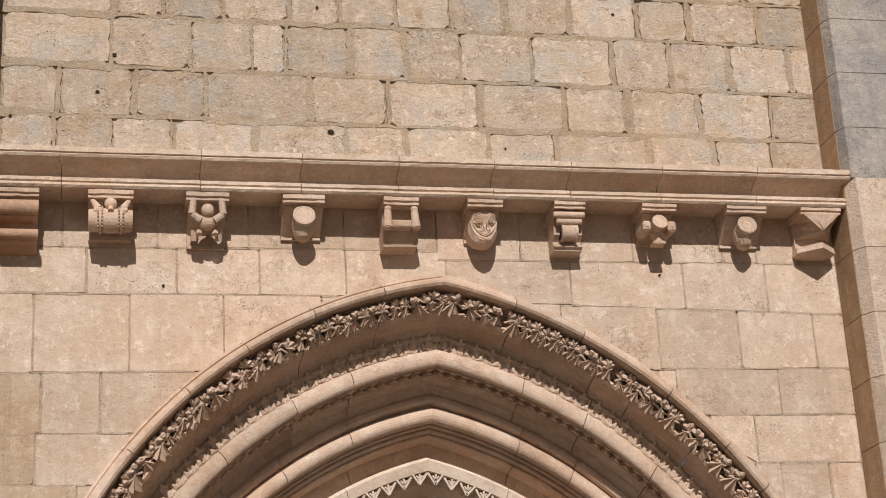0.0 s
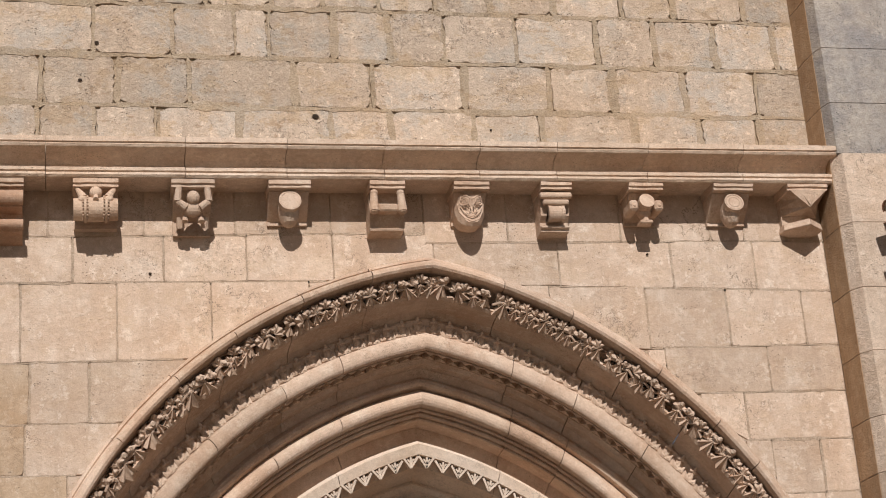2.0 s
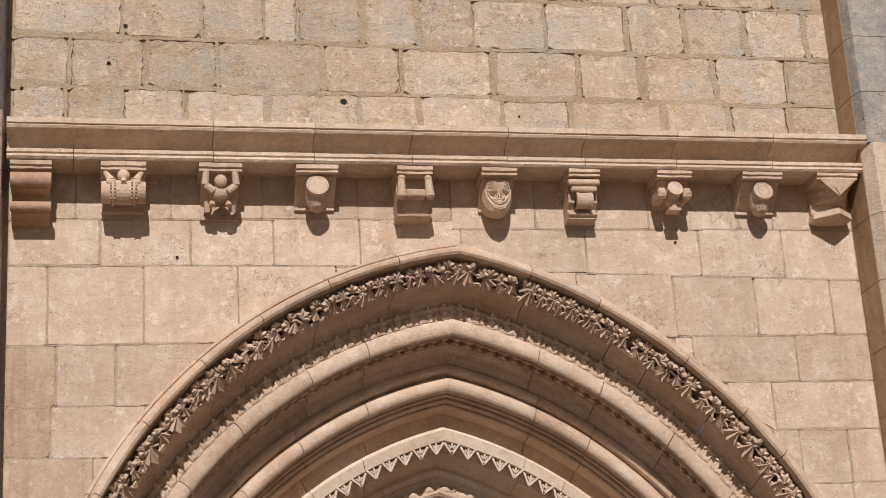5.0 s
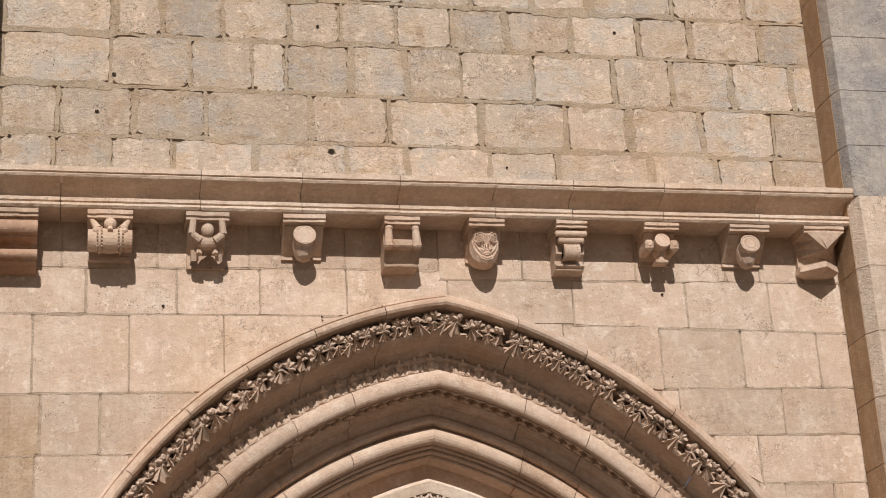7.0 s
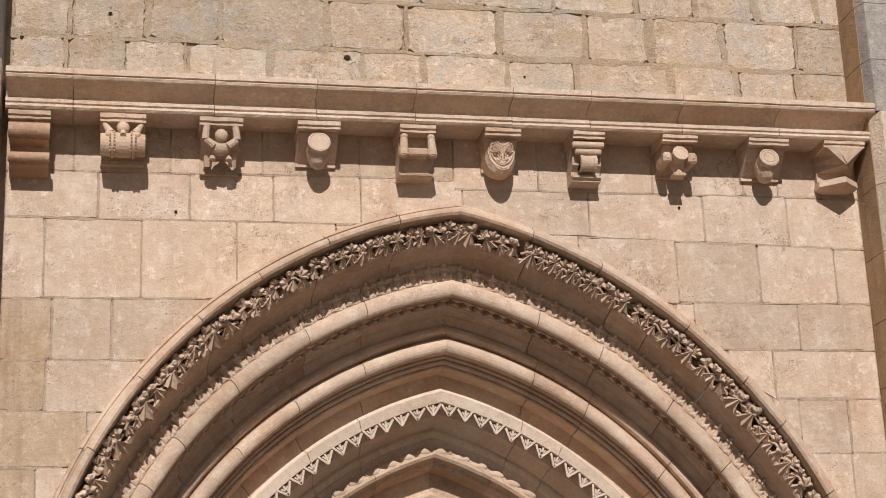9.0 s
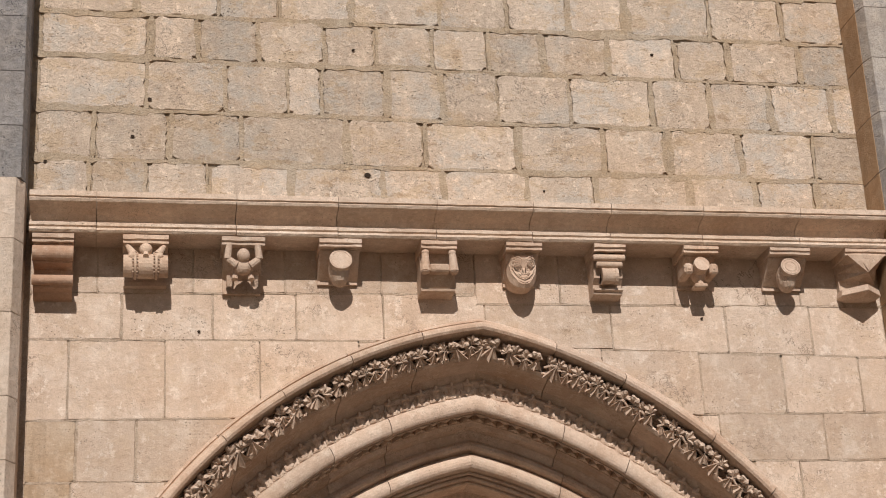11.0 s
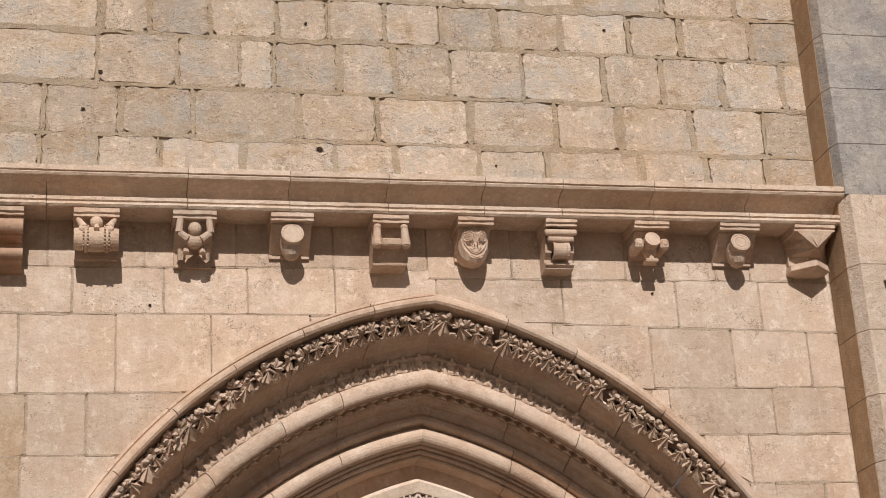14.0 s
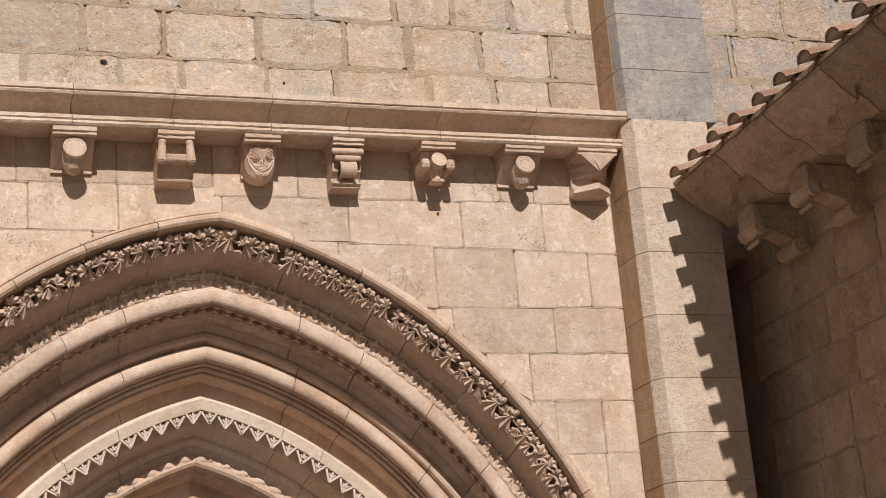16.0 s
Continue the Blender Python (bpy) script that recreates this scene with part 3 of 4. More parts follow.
def modillion(a, label):
    """A bracket under the side eave: a plain block over scrolled rolls."""
    t = root("modillion", label, "corbel", group="scrolled brackets under the side eave")
    w = 0.13
    shape = [(0.94, 5.632), (0.44, 5.632), (0.41, 5.60), (0.42, 5.53), (0.46, 5.46), (0.52, 5.43), (0.60, 5.42), (0.72, 5.36), (0.94, 5.24)]
    bm = bmesh.new()
    rings = [[bm.verts.new(side_place(a + s * w, c, z)) for c, z in shape] for s in (-0.8, 0.8)]
    n = len(shape)
    for i in range(n):
        bm.faces.new((rings[0][i], rings[0][(i + 1) % n], rings[1][(i + 1) % n], rings[1][i]))
    bm.faces.new(rings[0])
    bm.faces.new(rings[1][::-1])
    bmesh.ops.recalc_face_normals(bm, faces=bm.faces)
    bmesh.ops.bevel(bm, geom=bm.edges[:], offset=0.010, segments=2, affect="EDGES")
    part("body", bm, SIDE, t)
    part("front_plate", side_box(a - w, a + w, 0.405, 0.475, 5.45, 5.630, 0.012), SIDE, t)
    for c, z, r in ((0.455, 5.445, 0.058), (0.53, 5.465, 0.062), (0.76, 5.30, 0.058)):
        roll = rod(side_place(a - w - 0.012, c, z), side_place(a + w + 0.012, c, z), r, seg=18)
        eyes = [rod(side_place(a + s * (w + 0.008), c, z), side_place(a + s * (w + 0.03), c, z), r * 0.42, r * 0.3, 12) for s in (-1, 1)]
        part("scroll", join(roll, *eyes), SIDE, t)
    for k in range(3):
        z = 5.50 - 0.055 * k
        part("fillet", rod(side_place(a - w * (0.9 - 0.1 * k), 0.425 + 0.01 * k, z - 0.05), side_place(a + w * (0.9 - 0.1 * k), 0.425 + 0.01 * k, z - 0.05), 0.016, seg=8), SIDE, t)
    return t


for a in (0.42, 1.26, 2.08, 2.90, 3.70):
    modillion(a, "scrolled brown stone bracket under the tiled eave")

# tiles: covers and channels run up the roof from the eave
roof = root("roof", "old terracotta barrel tile roof with a mortared eave", kind="structure")
SLOPE = radians(17)


def tile_mesh(name, r0, r1, length, cover, mat):
    bm = bmesh.new()
    seg = 9
    sets = []
    for end, r in ((0.0, r0), (length, r1)):
        for rr in (r, r - 0.014):
            ring = []
            for k in range(seg + 1):
                th = math.pi * k / seg
                up = math.sin(th) * rr * (0.7 if cover else 0.42)
                ring.append(bm.verts.new((rr * math.cos(th), end, up if cover else -up)))
            sets.append(ring)
    o0, i0, o1, i1 = sets
    for k in range(seg):
        bm.faces.new((o0[k], o0[k + 1], o1[k + 1], o1[k]))
        bm.faces.new((i0[k], i1[k], i1[k + 1], i0[k + 1]))
        bm.faces.new((o0[k], i0[k], i0[k + 1], o0[k + 1]))
        bm.faces.new((o1[k], o1[k + 1], i1[k + 1], i1[k]))
    for k in (0, seg):
        bm.faces.new((o0[k], o1[k], i1[k], i0[k]))
    bmesh.ops.recalc_face_normals(bm, faces=bm.faces)
    return mesh_of(name, bm, mat)


COVER = tile_mesh("cover_tile", 0.088, 0.075, 0.46, True, TILE)
CHANNEL = tile_mesh("channel_tile", 0.165, 0.14, 0.46, False, TILE)
plug_bm = bmesh.new()
ring = [plug_bm.verts.new((0.074 * math.cos(math.pi * k / 8), 0.014, 0.05 * math.sin(math.pi * k / 8))) for k in range(9)]
back_ring = [plug_bm.verts.new((v.co.x, 0.09, v.co.z)) for v in ring]
plug_bm.faces.new(ring)
plug_bm.faces.new(back_ring[::-1])
for k in range(9):
    plug_bm.faces.new((ring[k], back_ring[k], back_ring[(k + 1) % 9], ring[(k + 1) % 9]))
bmesh.ops.recalc_face_normals(plug_bm, faces=plug_bm.faces)
PLUG = mesh_of("mortar_plug", plug_bm, JOINT)
turn_side = Matrix(((-ALONG.x, ACROSS.x, 0, 0), (-ALONG.y, ACROSS.y, 0, 0), (0, 0, 1, 0), (0, 0, 0, 1)))
rng = random.Random(8)
PITCH = 0.355
for k in range(15):
    for row in range(3):
        c = row * 0.40
        lift = c * math.tan(SLOPE)
        for mesh, da, dz, dc in ((CHANNEL, 0.0, 0.04, 0.05), (COVER, PITCH / 2, 0.012, -0.03)):
            at = side_place(0.04 + k * PITCH + da + rng.uniform(-0.008, 0.008), c + dc + rng.uniform(-0.015, 0.012), 5.955 + dz + lift + rng.uniform(-0.006, 0.006))
            ob = new(mesh.name, mesh)
            ob.parent = roof
            ob.matrix_basis = Matrix.Translation(at) @ turn_side @ pose(0, 0, 0, 17 + rng.uniform(-2, 2), 0, rng.uniform(-3, 3))
            if mesh is COVER and row == 0 and rng.random() < 0.95:
                pl = new("mortar_plug", PLUG)
                pl.parent = roof
                pl.matrix_basis = ob.matrix_basis
bed = side_box(-0.02, 9.0, 0.07, 1.6, 5.93, 5.965)
for v in bed.verts:
    c = (v.co - EAVE).dot(ACROSS)
    v.co.z += max(c, 0) * math.tan(SLOPE)
part("roof_bed", bed, SIDE, roof)

def bars(strokes, foot, top):
    """Straight carved strokes (x0, y0, x1, y1, half width), flat on top with sloping sides."""
    bits = []
    for xa, ya, xb, yb, w in strokes:
        d = Vector((xb - xa, yb - ya)).normalized()
        nx, ny = -d.y, d.x
        bm = bmesh.new()
        low = [bm.verts.new((x + k * nx * w, y + k * ny * w, foot)) for x, y, k in ((xa, ya, 1), (xa, ya, -1), (xb, yb, -1), (xb, yb, 1))]
        high = [bm.verts.new((x + k * nx * w * 0.7, y + k * ny * w * 0.7, top)) for x, y, k in ((xa, ya, 1), (xa, ya, -1), (xb, yb, -1), (xb, yb, 1))]
        for i in range(4):
            bm.faces.new((low[i], low[(i + 1) % 4], high[(i + 1) % 4], high[i]))
        bm.faces.new(low)
        bm.faces.new(high)
        bmesh.ops.recalc_face_normals(bm, faces=bm.faces)
        bits.append(bm)
    return bits


# ---- leaf carving in the outer order ----
def seat(side, s, outer, inner, lift=0.0, spin=0.0, size=1.0):
    """Where an ornament sits on the band between two profile points: x along, y outwards, z away from the stone."""
    a, b = on_arch(side, s, *outer), on_arch(side, s, *inner)
    v = (a - b).normalized()
    m = ((outer[0] + inner[0]) / 2, (outer[1] + inner[1]) / 2)
    t = (on_arch(side, min(s + 0.004, 1.0), *m) - on_arch(side, s - 0.004, *m)).normalized() * (1 if side < 0 else -1)
    nn = t.cross(v).normalized()
    t = v.cross(nn)
    o = (a + b) / 2 + nn * lift
    frame_m = Matrix(((t.x, v.x, nn.x, o.x), (t.y, v.y, nn.y, o.y), (t.z, v.z, nn.z, o.z), (0, 0, 0, 1)))
    return frame_m @ pose(0, 0, 0, 0, 0, spin) @ Matrix.Diagonal((size, size, size, 1))


def leaf(rng, r, at, spin, tilt):
    """A thick five-lobed leaf on a stalk, its tips curled and its veins sunk."""
    bm = bmesh.new()
    n = 21
    stem = bm.verts.new((0, -r * 0.55, r * 0.05))
    low_stem = bm.verts.new((0, -r * 0.5, -r * 0.5))
    inner, rim, under = [], [], []
    wide = rng.uniform(0.85, 1.2)
    lobes = rng.choice((3, 4, 5))
    for k in range(n):
        f = k / (n - 1)
        th = radians(-35 + 250 * f)
        wave = 0.5 - 0.5 * math.cos(2 * math.pi * f * lobes)
        rr = r * (0.74 + 0.36 * wave) * rng.uniform(0.93, 1.07)
        x, y = math.cos(th) * wide, math.sin(th)
        curl = rng.uniform(-0.25, 0.12)
        inner.append(bm.verts.new((x * rr * 0.55, y * rr * 0.55 - r * 0.1, r * (0.36 if wave > 0.5 else 0.12))))
        rim.append(bm.verts.new((x * rr, y * rr - r * 0.1, r * (0.22 + curl if wave > 0.5 else 0.0))))
        under.append(bm.verts.new((x * rr * 0.78, y * rr * 0.78 - r * 0.1, -r * 0.45)))
    for k in range(n - 1):
        j = k + 1
        bm.faces.new((stem, inner[k], inner[j]))
        bm.faces.new((inner[k], rim[k], rim[j], inner[j]))
        bm.faces.new((rim[k], under[k], under[j], rim[j]))
        bm.faces.new((low_stem, under[j], under[k]))
    bm.faces.new((stem, rim[0], inner[0]))
    bm.faces.new((stem, inner[-1], rim[-1]))
    bm.faces.new((stem, low_stem, under[0], rim[0]))
    bm.faces.new((stem, rim[-1], under[-1], low_stem))
    bmesh.ops.recalc_face_normals(bm, faces=bm.faces)
    bmesh.ops.transform(bm, matrix=Matrix.Translation(at) @ pose(0, 0, 0, tilt[0], tilt[1], spin), verts=bm.verts)
    return bm


def fan_leaf(rng, r, at, spin, tilt):
    """A fan-shaped leaf opening inwards from its stalk to three sharp tips, with a raised midrib."""
    bm = bmesh.new()
    stem = bm.verts.new((0, r * 0.9, r * 0.25))
    stem_low = bm.verts.new((0, r * 0.8, -r * 0.6))
    rim, mid, low = [], [], []
    for k in range(7):
        x = (k - 3) / 3
        tipped = k in (0, 3, 6)
        reach = (0.95 if tipped else 0.72) * rng.uniform(0.88, 1.12)
        px, py = x * r * 1.05 * (1.0 if tipped else 0.9), r * (0.35 * x * x) - r * reach
        rim.append(bm.verts.new((px, py, r * (0.62 if tipped else 0.22) * rng.uniform(0.7, 1.2))))
        mid.append(bm.verts.new((px * 0.5, (py + r * 0.9) * 0.45, r * (0.62 if k == 3 else 0.45 if tipped else 0.18))))
        low.append(bm.verts.new((px * 0.85, py * 0.85, -r * 0.7)))
    for k in range(6):
        bm.faces.new((stem, mid[k], mid[k + 1]))
        bm.faces.new((mid[k], rim[k], rim[k + 1], mid[k + 1]))
        bm.faces.new((rim[k], low[k], low[k + 1], rim[k + 1]))
        bm.faces.new((stem_low, low[k + 1], low[k]))
    bm.faces.new((stem, stem_low, low[0], rim[0], mid[0]))
    bm.faces.new((stem, mid[-1], rim[-1], low[-1], stem_low))
    bmesh.ops.recalc_face_normals(bm, faces=bm.faces)
    bmesh.ops.transform(bm, matrix=Matrix.Translation(at) @ pose(0, 0, 0, tilt[0], tilt[1], spin), verts=bm.verts)
    return bm


def leaf_cluster(seed):
    """A sprig: two crumpled leaves on the outside, one or two fans below, and a bent stalk."""
    rng = random.Random(seed)
    bits = []
    for x in (-0.034, 0.032):
        bits.append(leaf(rng, rng.uniform(0.041, 0.050), (x + rng.uniform(-0.006, 0.006), 0.038 + rng.uniform(-0.008, 0.008), rng.uniform(0.0, 0.016)), rng.uniform(-70, 70), (rng.uniform(-30, 30), rng.uniform(-30, 30))))
    fans = ((0.0, 0.060),) if seed % 3 == 0 else ((-0.036, 0.047), (0.036, 0.047))
    for x, r in fans:
        bits.append(fan_leaf(rng, r * rng.uniform(0.88, 1.1), (x + rng.uniform(-0.006, 0.006), -0.026, rng.uniform(0.0, 0.012)), rng.uniform(-22, 22), (rng.uniform(-10, 14), rng.uniform(-12, 12))))
    knots = [(-0.066, rng.uniform(-0.015, 0.02), 0.004), (-0.02, rng.uniform(0.0, 0.03), 0.014), (0.02, rng.uniform(-0.02, 0.015), 0.012), (0.066, rng.uniform(-0.015, 0.02), 0.004)]
    bits += [rod(a, b, 0.009, seg=6) for a, b in zip(knots, knots[1:])]
    return mesh_of("leaf_cluster", join(*bits), CARVED)


CLUSTERS = [leaf_cluster(k) for k in range(12)]
rng = random.Random(77)
for sd in (-1, 1):
    s, run = 0.012, 0
    while s < 0.985:
        ob = new("leaf_cluster", CLUSTERS[rng.randrange(12)])
        ob.parent = order_parts["foliage_order"]
        ob.matrix_basis = seat(sd, s + 0.012, (-0.025, 5.685), (0.065, 5.59), 0.024 + rng.uniform(-0.006, 0.006), rng.uniform(-9, 9), rng.uniform(1.04, 1.18))
        s += rng.uniform(0.027, 0.030)
        run += 1
        if run >= 4 and rng.random() < 0.5:
            s, run = s + 0.009, 0
    for k in range(46):
        if rng.random() < 0.4:
            tip = join(*bars(((-rng.uniform(0.008, 0.03), 0.0, rng.uniform(0.008, 0.03), rng.uniform(-0.004, 0.004), 0.010),), -0.02, 0.008))
            ob = part("leaf_tip", tip, CARVED, order_parts["foliage_order"])
            ob.matrix_basis = seat(sd, (k + 0.5) / 46, (0.045, 5.585), (0.035, 5.55), 0.004)


# ---- small tooth bands ----
def wedge(points, h, foot=-0.02, tip=None):
    """A low pyramid over a flat outline."""
    bm = bmesh.new()
    low = [bm.verts.new((x, y, foot)) for x, y in points]
    cx, cy = tip or (sum(p[0] for p in points) / len(points), sum(p[1] for p in points) / len(points))
    mid = [bm.verts.new((x, y, 0.0)) for x, y in points]
    top = bm.verts.new((cx, cy, h))
    n = len(points)
    for k in range(n):
        bm.faces.new((low[k], low[(k + 1) % n], mid[(k + 1) % n], mid[k]))
        bm.faces.new((mid[k], mid[(k + 1) % n], top))
    bm.faces.new(low[::-1])
    bmesh.ops.recalc_face_normals(bm, faces=bm.faces)
    return bm


def trefoil():
    """A notch in the saw-edged flange, and the three-lobed leaf that stands out of it over the hollow."""
    bits = [wedge([(k * 0.057, -0.062), (k * 0.057, -0.004), (k * 0.002, -0.062)][::k], 0.004, -0.04) for k in (-1, 1)]
    for b in bits:
        bmesh.ops.translate(b, vec=(0, 0, 0.010), verts=b.verts)
    bits.append(wedge([(-0.024, -0.050), (0.024, -0.050), (0.030, 0.020), (-0.030, 0.020)], 0.012, -0.04, (0.0, 0.020)))
    for th in (-12, 90, 192):
        b = ball(0, 0.017, 0.0, 0.014, 0.021, 0.012, 8, 6)
        bmesh.ops.transform(b, matrix=Matrix.Translation((0, 0.026, 0.014)) @ Matrix.Rotation(radians(th - 90), 4, "Z"), verts=b.verts)
        bits.append(b)
    return mesh_of("tooth_leaf", join(*bits), CARVED)


TREFOIL = trefoil()
NOTCH = mesh_of("notch_tooth", join(wedge([(-0.046, 0.06), (0.046, 0.06), (0.0, 0.006)], 0.004, -0.05), wedge([(-0.046, -0.06), (0.0, -0.006), (0.046, -0.06)], 0.004, -0.05)), CARVED)
VTOOTH = mesh_of("zigzag_tooth", join(*bars((
    (-0.062, 0.046, 0.0, -0.040, 0.011), (0.062, 0.046, 0.0, -0.040, 0.011), (0.0, -0.036, 0.0, 0.040, 0.010),
    (0.0, -0.010, -0.024, 0.026, 0.0075), (0.0, -0.010, 0.024, 0.026, 0.0075)), -0.07, 0.004)), PALE)


def band(order, mesh, n, outer, inner, lift=0.0, jit=3.0, seed=1, first=0.0):
    rng = random.Random(seed)
    for sd in (-1, 1):
        for k in range(n):
            ob = new(mesh.name, mesh)
            ob.parent = order_parts[order]
            ob.matrix_basis = seat(sd, first + (k + 0.5) / n * (1 - first), outer, inner, lift, rng.uniform(-jit, jit))


band("round_order", TREFOIL, 39, (0.292, 5.455), (0.305, 5.36), 0.006, 3, 2)
band("round_order", NOTCH, 50, (0.338, 5.211), (0.486, 5.193), 0.0, 1, 3)
LOBE = mesh_of("scallop_lobe", ball(0, 0, 0, 0.072, 0.034, 0.030, 14, 8), CARVED, True)
band("scalloped_order", LOBE, 23, (1.195, 4.268), (1.197, 4.228), -0.010, 2, 6)
band("zigzag_order", VTOOTH, 29, (0.866, 4.545), (0.890, 4.460), 0.0, 1.5, 4)


# ---- corbels under the main cornice ----
CORBEL_GROUP = "carved corbels under the cornice"


def corbel(x0, x1, label):
    """A corbel's root with its two-step abacus and hollowed body."""
    t = root("corbel", label, "corbel", group=CORBEL_GROUP)
    ab = extrude_x([(0.03, 6.333), (-0.285, 6.333), (-0.29, 6.325), (-0.29, 6.298), (-0.275, 6.292), (-0.275, 6.272), (0.03, 6.268)], x0, x1, 6, 0.0025, int(x0 * 100))
    part("abacus", ab, CARVED, t)
    return t


def nave(t, x0, x1, bottom=6.01, front=0.235, foot=0.09):
    """The body, raking back from under the abacus to the wall."""
    prof = [(0.03, 6.272), (-front, 6.272), (-front, 6.262)]
    for k in range(1, 6):
        f = k / 5
        prof.append((-(foot + (front - foot) * (1 - f)), 6.262 - 0.165 * f - 0.012 * math.sin(math.pi * f)))
    if bottom < 6.05:
        prof += [(-foot, bottom + 0.035), (-foot - 0.008, bottom + 0.03), (-foot - 0.008, bottom)]
    else:
        prof.append((-foot, bottom))
    prof.append((0.03, bottom))
    return part("body", extrude_x(prof, x0 + 0.008, x1 - 0.008, 3, 0.0015, int(x1 * 77)), CARVED, t)


# rolls beside the buttress
t = corbel(-3.20, -2.915, "carved corbel of stacked horizontal rolls, reddish stone")
for y, z, r in ((-0.225, 6.205, 0.055), (-0.185, 6.02, 0.036)):
    part("roll", rod((-3.198, y, z), (-2.917, y, z), r, seg=20), REDDISH, t)
part("body", extrude_x([(0.03, 6.27), (-0.245, 6.27), (-0.245, 6.255), (-0.22, 6.25), (-0.20, 6.165), (-0.215, 6.15), (-0.21, 6.14), (-0.09, 6.13), (-0.08, 6.06), (-0.19, 6.05), (-0.16, 5.985), (-0.15, 5.975), (-0.10, 5.965), (-0.06, 5.93), (0.03, 5.925)], -3.19, -2.925, 4, 0.001, 3), REDDISH, t)

# barrel held by a small figure
x0, x1 = -2.578, -2.262
m = (x0 + x1) / 2
t = corbel(x0, x1, "corbel carved as a barrel with a round boss and two arms")
nave(t, x0, x1, 6.03, 0.215, 0.05)
barrel = [rod((x0 + 0.004, -0.205, 6.125), (m, -0.205, 6.125), 0.078, 0.092, 22), rod((m, -0.205, 6.125), (x1 - 0.004, -0.205, 6.125), 0.092, 0.078, 22)]
barrel += [rod((x - 0.008, -0.205, 6.125), (x + 0.008, -0.205, 6.125), 0.096, seg=22) for x in (x0 + 0.085, x1 - 0.085)]
part("barrel", join(*barrel), CARVED, t)
for x in (x0 + 0.07, x0 + 0.10, x1 - 0.10, x1 - 0.07):
    beads = []
    for k in range(12):
        th = radians(90 + 15 * k)
        beads.append(ball(x, -0.205 + 0.094 * math.cos(th), 6.125 + 0.094 * math.sin(th), 0.008, 0.007, 0.007, 6, 4))
    part("beading", join(*beads), CARVED, t)
figure = [ball(m, -0.255, 6.232, 0.046, 0.045, 0.046), rod((m, -0.27, 6.21), (m, -0.30, 6.165), 0.016, 0.02, 8)]
for s in (-1, 1):
    figure += [rod((m + s * 0.085, -0.265, 6.19), (m + s * 0.135, -0.245, 6.275), 0.030, 0.014, 10), ball(m + s * 0.09, -0.265, 6.18, 0.034, 0.03, 0.03, 10, 7)]
part("figure", join(*figure), CARVED, t)

# crouching figure
x0, x1 = -1.891, -1.585
m = (x0 + x1) / 2
t = corbel(x0, x1, "corbel carved with a crouching figure, arms raised")
nave(t, x0 + 0.01, x1 - 0.01, 5.985, 0.21, 0.03)
figure = [ball(m, -0.255, 6.20, 0.047, 0.045, 0.05), ball(m, -0.20, 6.13, 0.075, 0.06, 0.06)]
for s in (-1, 1):
    figure += [rod((m + s * 0.10, -0.26, 6.275), (m + s * 0.112, -0.25, 6.175), 0.024, 0.026, 10), rod((m + s * 0.112, -0.245, 6.175), (m + s * 0.05, -0.235, 6.13), 0.026, 0.03, 10)]
    figure += [rod((m + s * 0.055, -0.17, 6.11), (m + s * 0.058, -0.19, 6.04), 0.014, 0.024, 10), rod((m + s * 0.09, -0.15, 6.09), (m + s * 0.085, -0.12, 6.015), 0.025, 0.03, 8)]
part("figure", join(*figure), CARVED, t)

# round boss on a tapering keel
def boss_corbel(x0, x1, label, r, rings):
    m = (x0 + x1) / 2
    t = corbel(x0, x1, label)
    nave(t, x0, x1, 6.07, 0.215, 0.03)
    way = Vector((0.0, -0.95, 0.24)).normalized()
    at = Vector((m, -0.16, 6.155))
    part("boss", join(rod(at - way * 0.02, at + way * 0.105, r * 0.86, r, 24), ball(m, -0.15, 6.135, r * 0.97, 0.10, 0.125)), CARVED, t)
    bits = []
    for k in range(rings):
        q = at + way * 0.105
        tor = bmesh.new()
        rr = r * (0.86 - 0.3 * k)
        n1, n2 = 20, 6
        u = Vector((1, 0, 0))
        v = way.cross(u)
        grid = [[tor.verts.new(q + (u * math.cos(2 * math.pi * i / n1) + v * math.sin(2 * math.pi * i / n1)) * (rr + 0.005 * math.cos(2 * math.pi * j / n2)) + way * 0.0035 * math.sin(2 * math.pi * j / n2)) for j in range(n2)] for i in range(n1)]
        for i in range(n1):
            for j in range(n2):
                tor.faces.new((grid[i][j], grid[(i + 1) % n1][j], grid[(i + 1) % n1][(j + 1) % n2], grid[i][(j + 1) % n2]))
        bits.append(tor)
    part("boss_rings", join(*bits), CARVED, t)
    return t


boss_corbel(-1.198, -0.892, "corbel with a round flat boss over a tapering keel", 0.082, 1)

# scroll frame with a cross bar
x0, x1 = -0.46, -0.197
m = (x0 + x1) / 2
t = corbel(x0, x1, "corbel carved with two side scrolls and a cross bar")
part("body", extrude_x([(0.03, 6.272), (-0.17, 6.272), (-0.165, 6.14), (-0.21, 6.125), (-0.15, 6.02), (-0.145, 6.008), (-0.16, 6.0), (-0.155, 5.985), (0.03, 5.975)], x0 + 0.006, x1 - 0.006, 3, 0.001, 9), CARVED, t)
for s in (-1, 1):
    part("scroll", join(rod((m + s * 0.105, -0.255, 6.10), (m + s * 0.100, -0.25, 6.235), 0.036, 0.026, 14), ball(m + s * 0.098, -0.25, 6.245, 0.03, 0.03, 0.025, 12, 8), ball(m + s * 0.105, -0.25, 6.10, 0.036, 0.036, 0.02, 12, 8)), CARVED, t)
part("cross_bar", box(m - 0.075, m + 0.075, -0.275, -0.15, 6.095, 6.155, 0.012), CARVED, t)

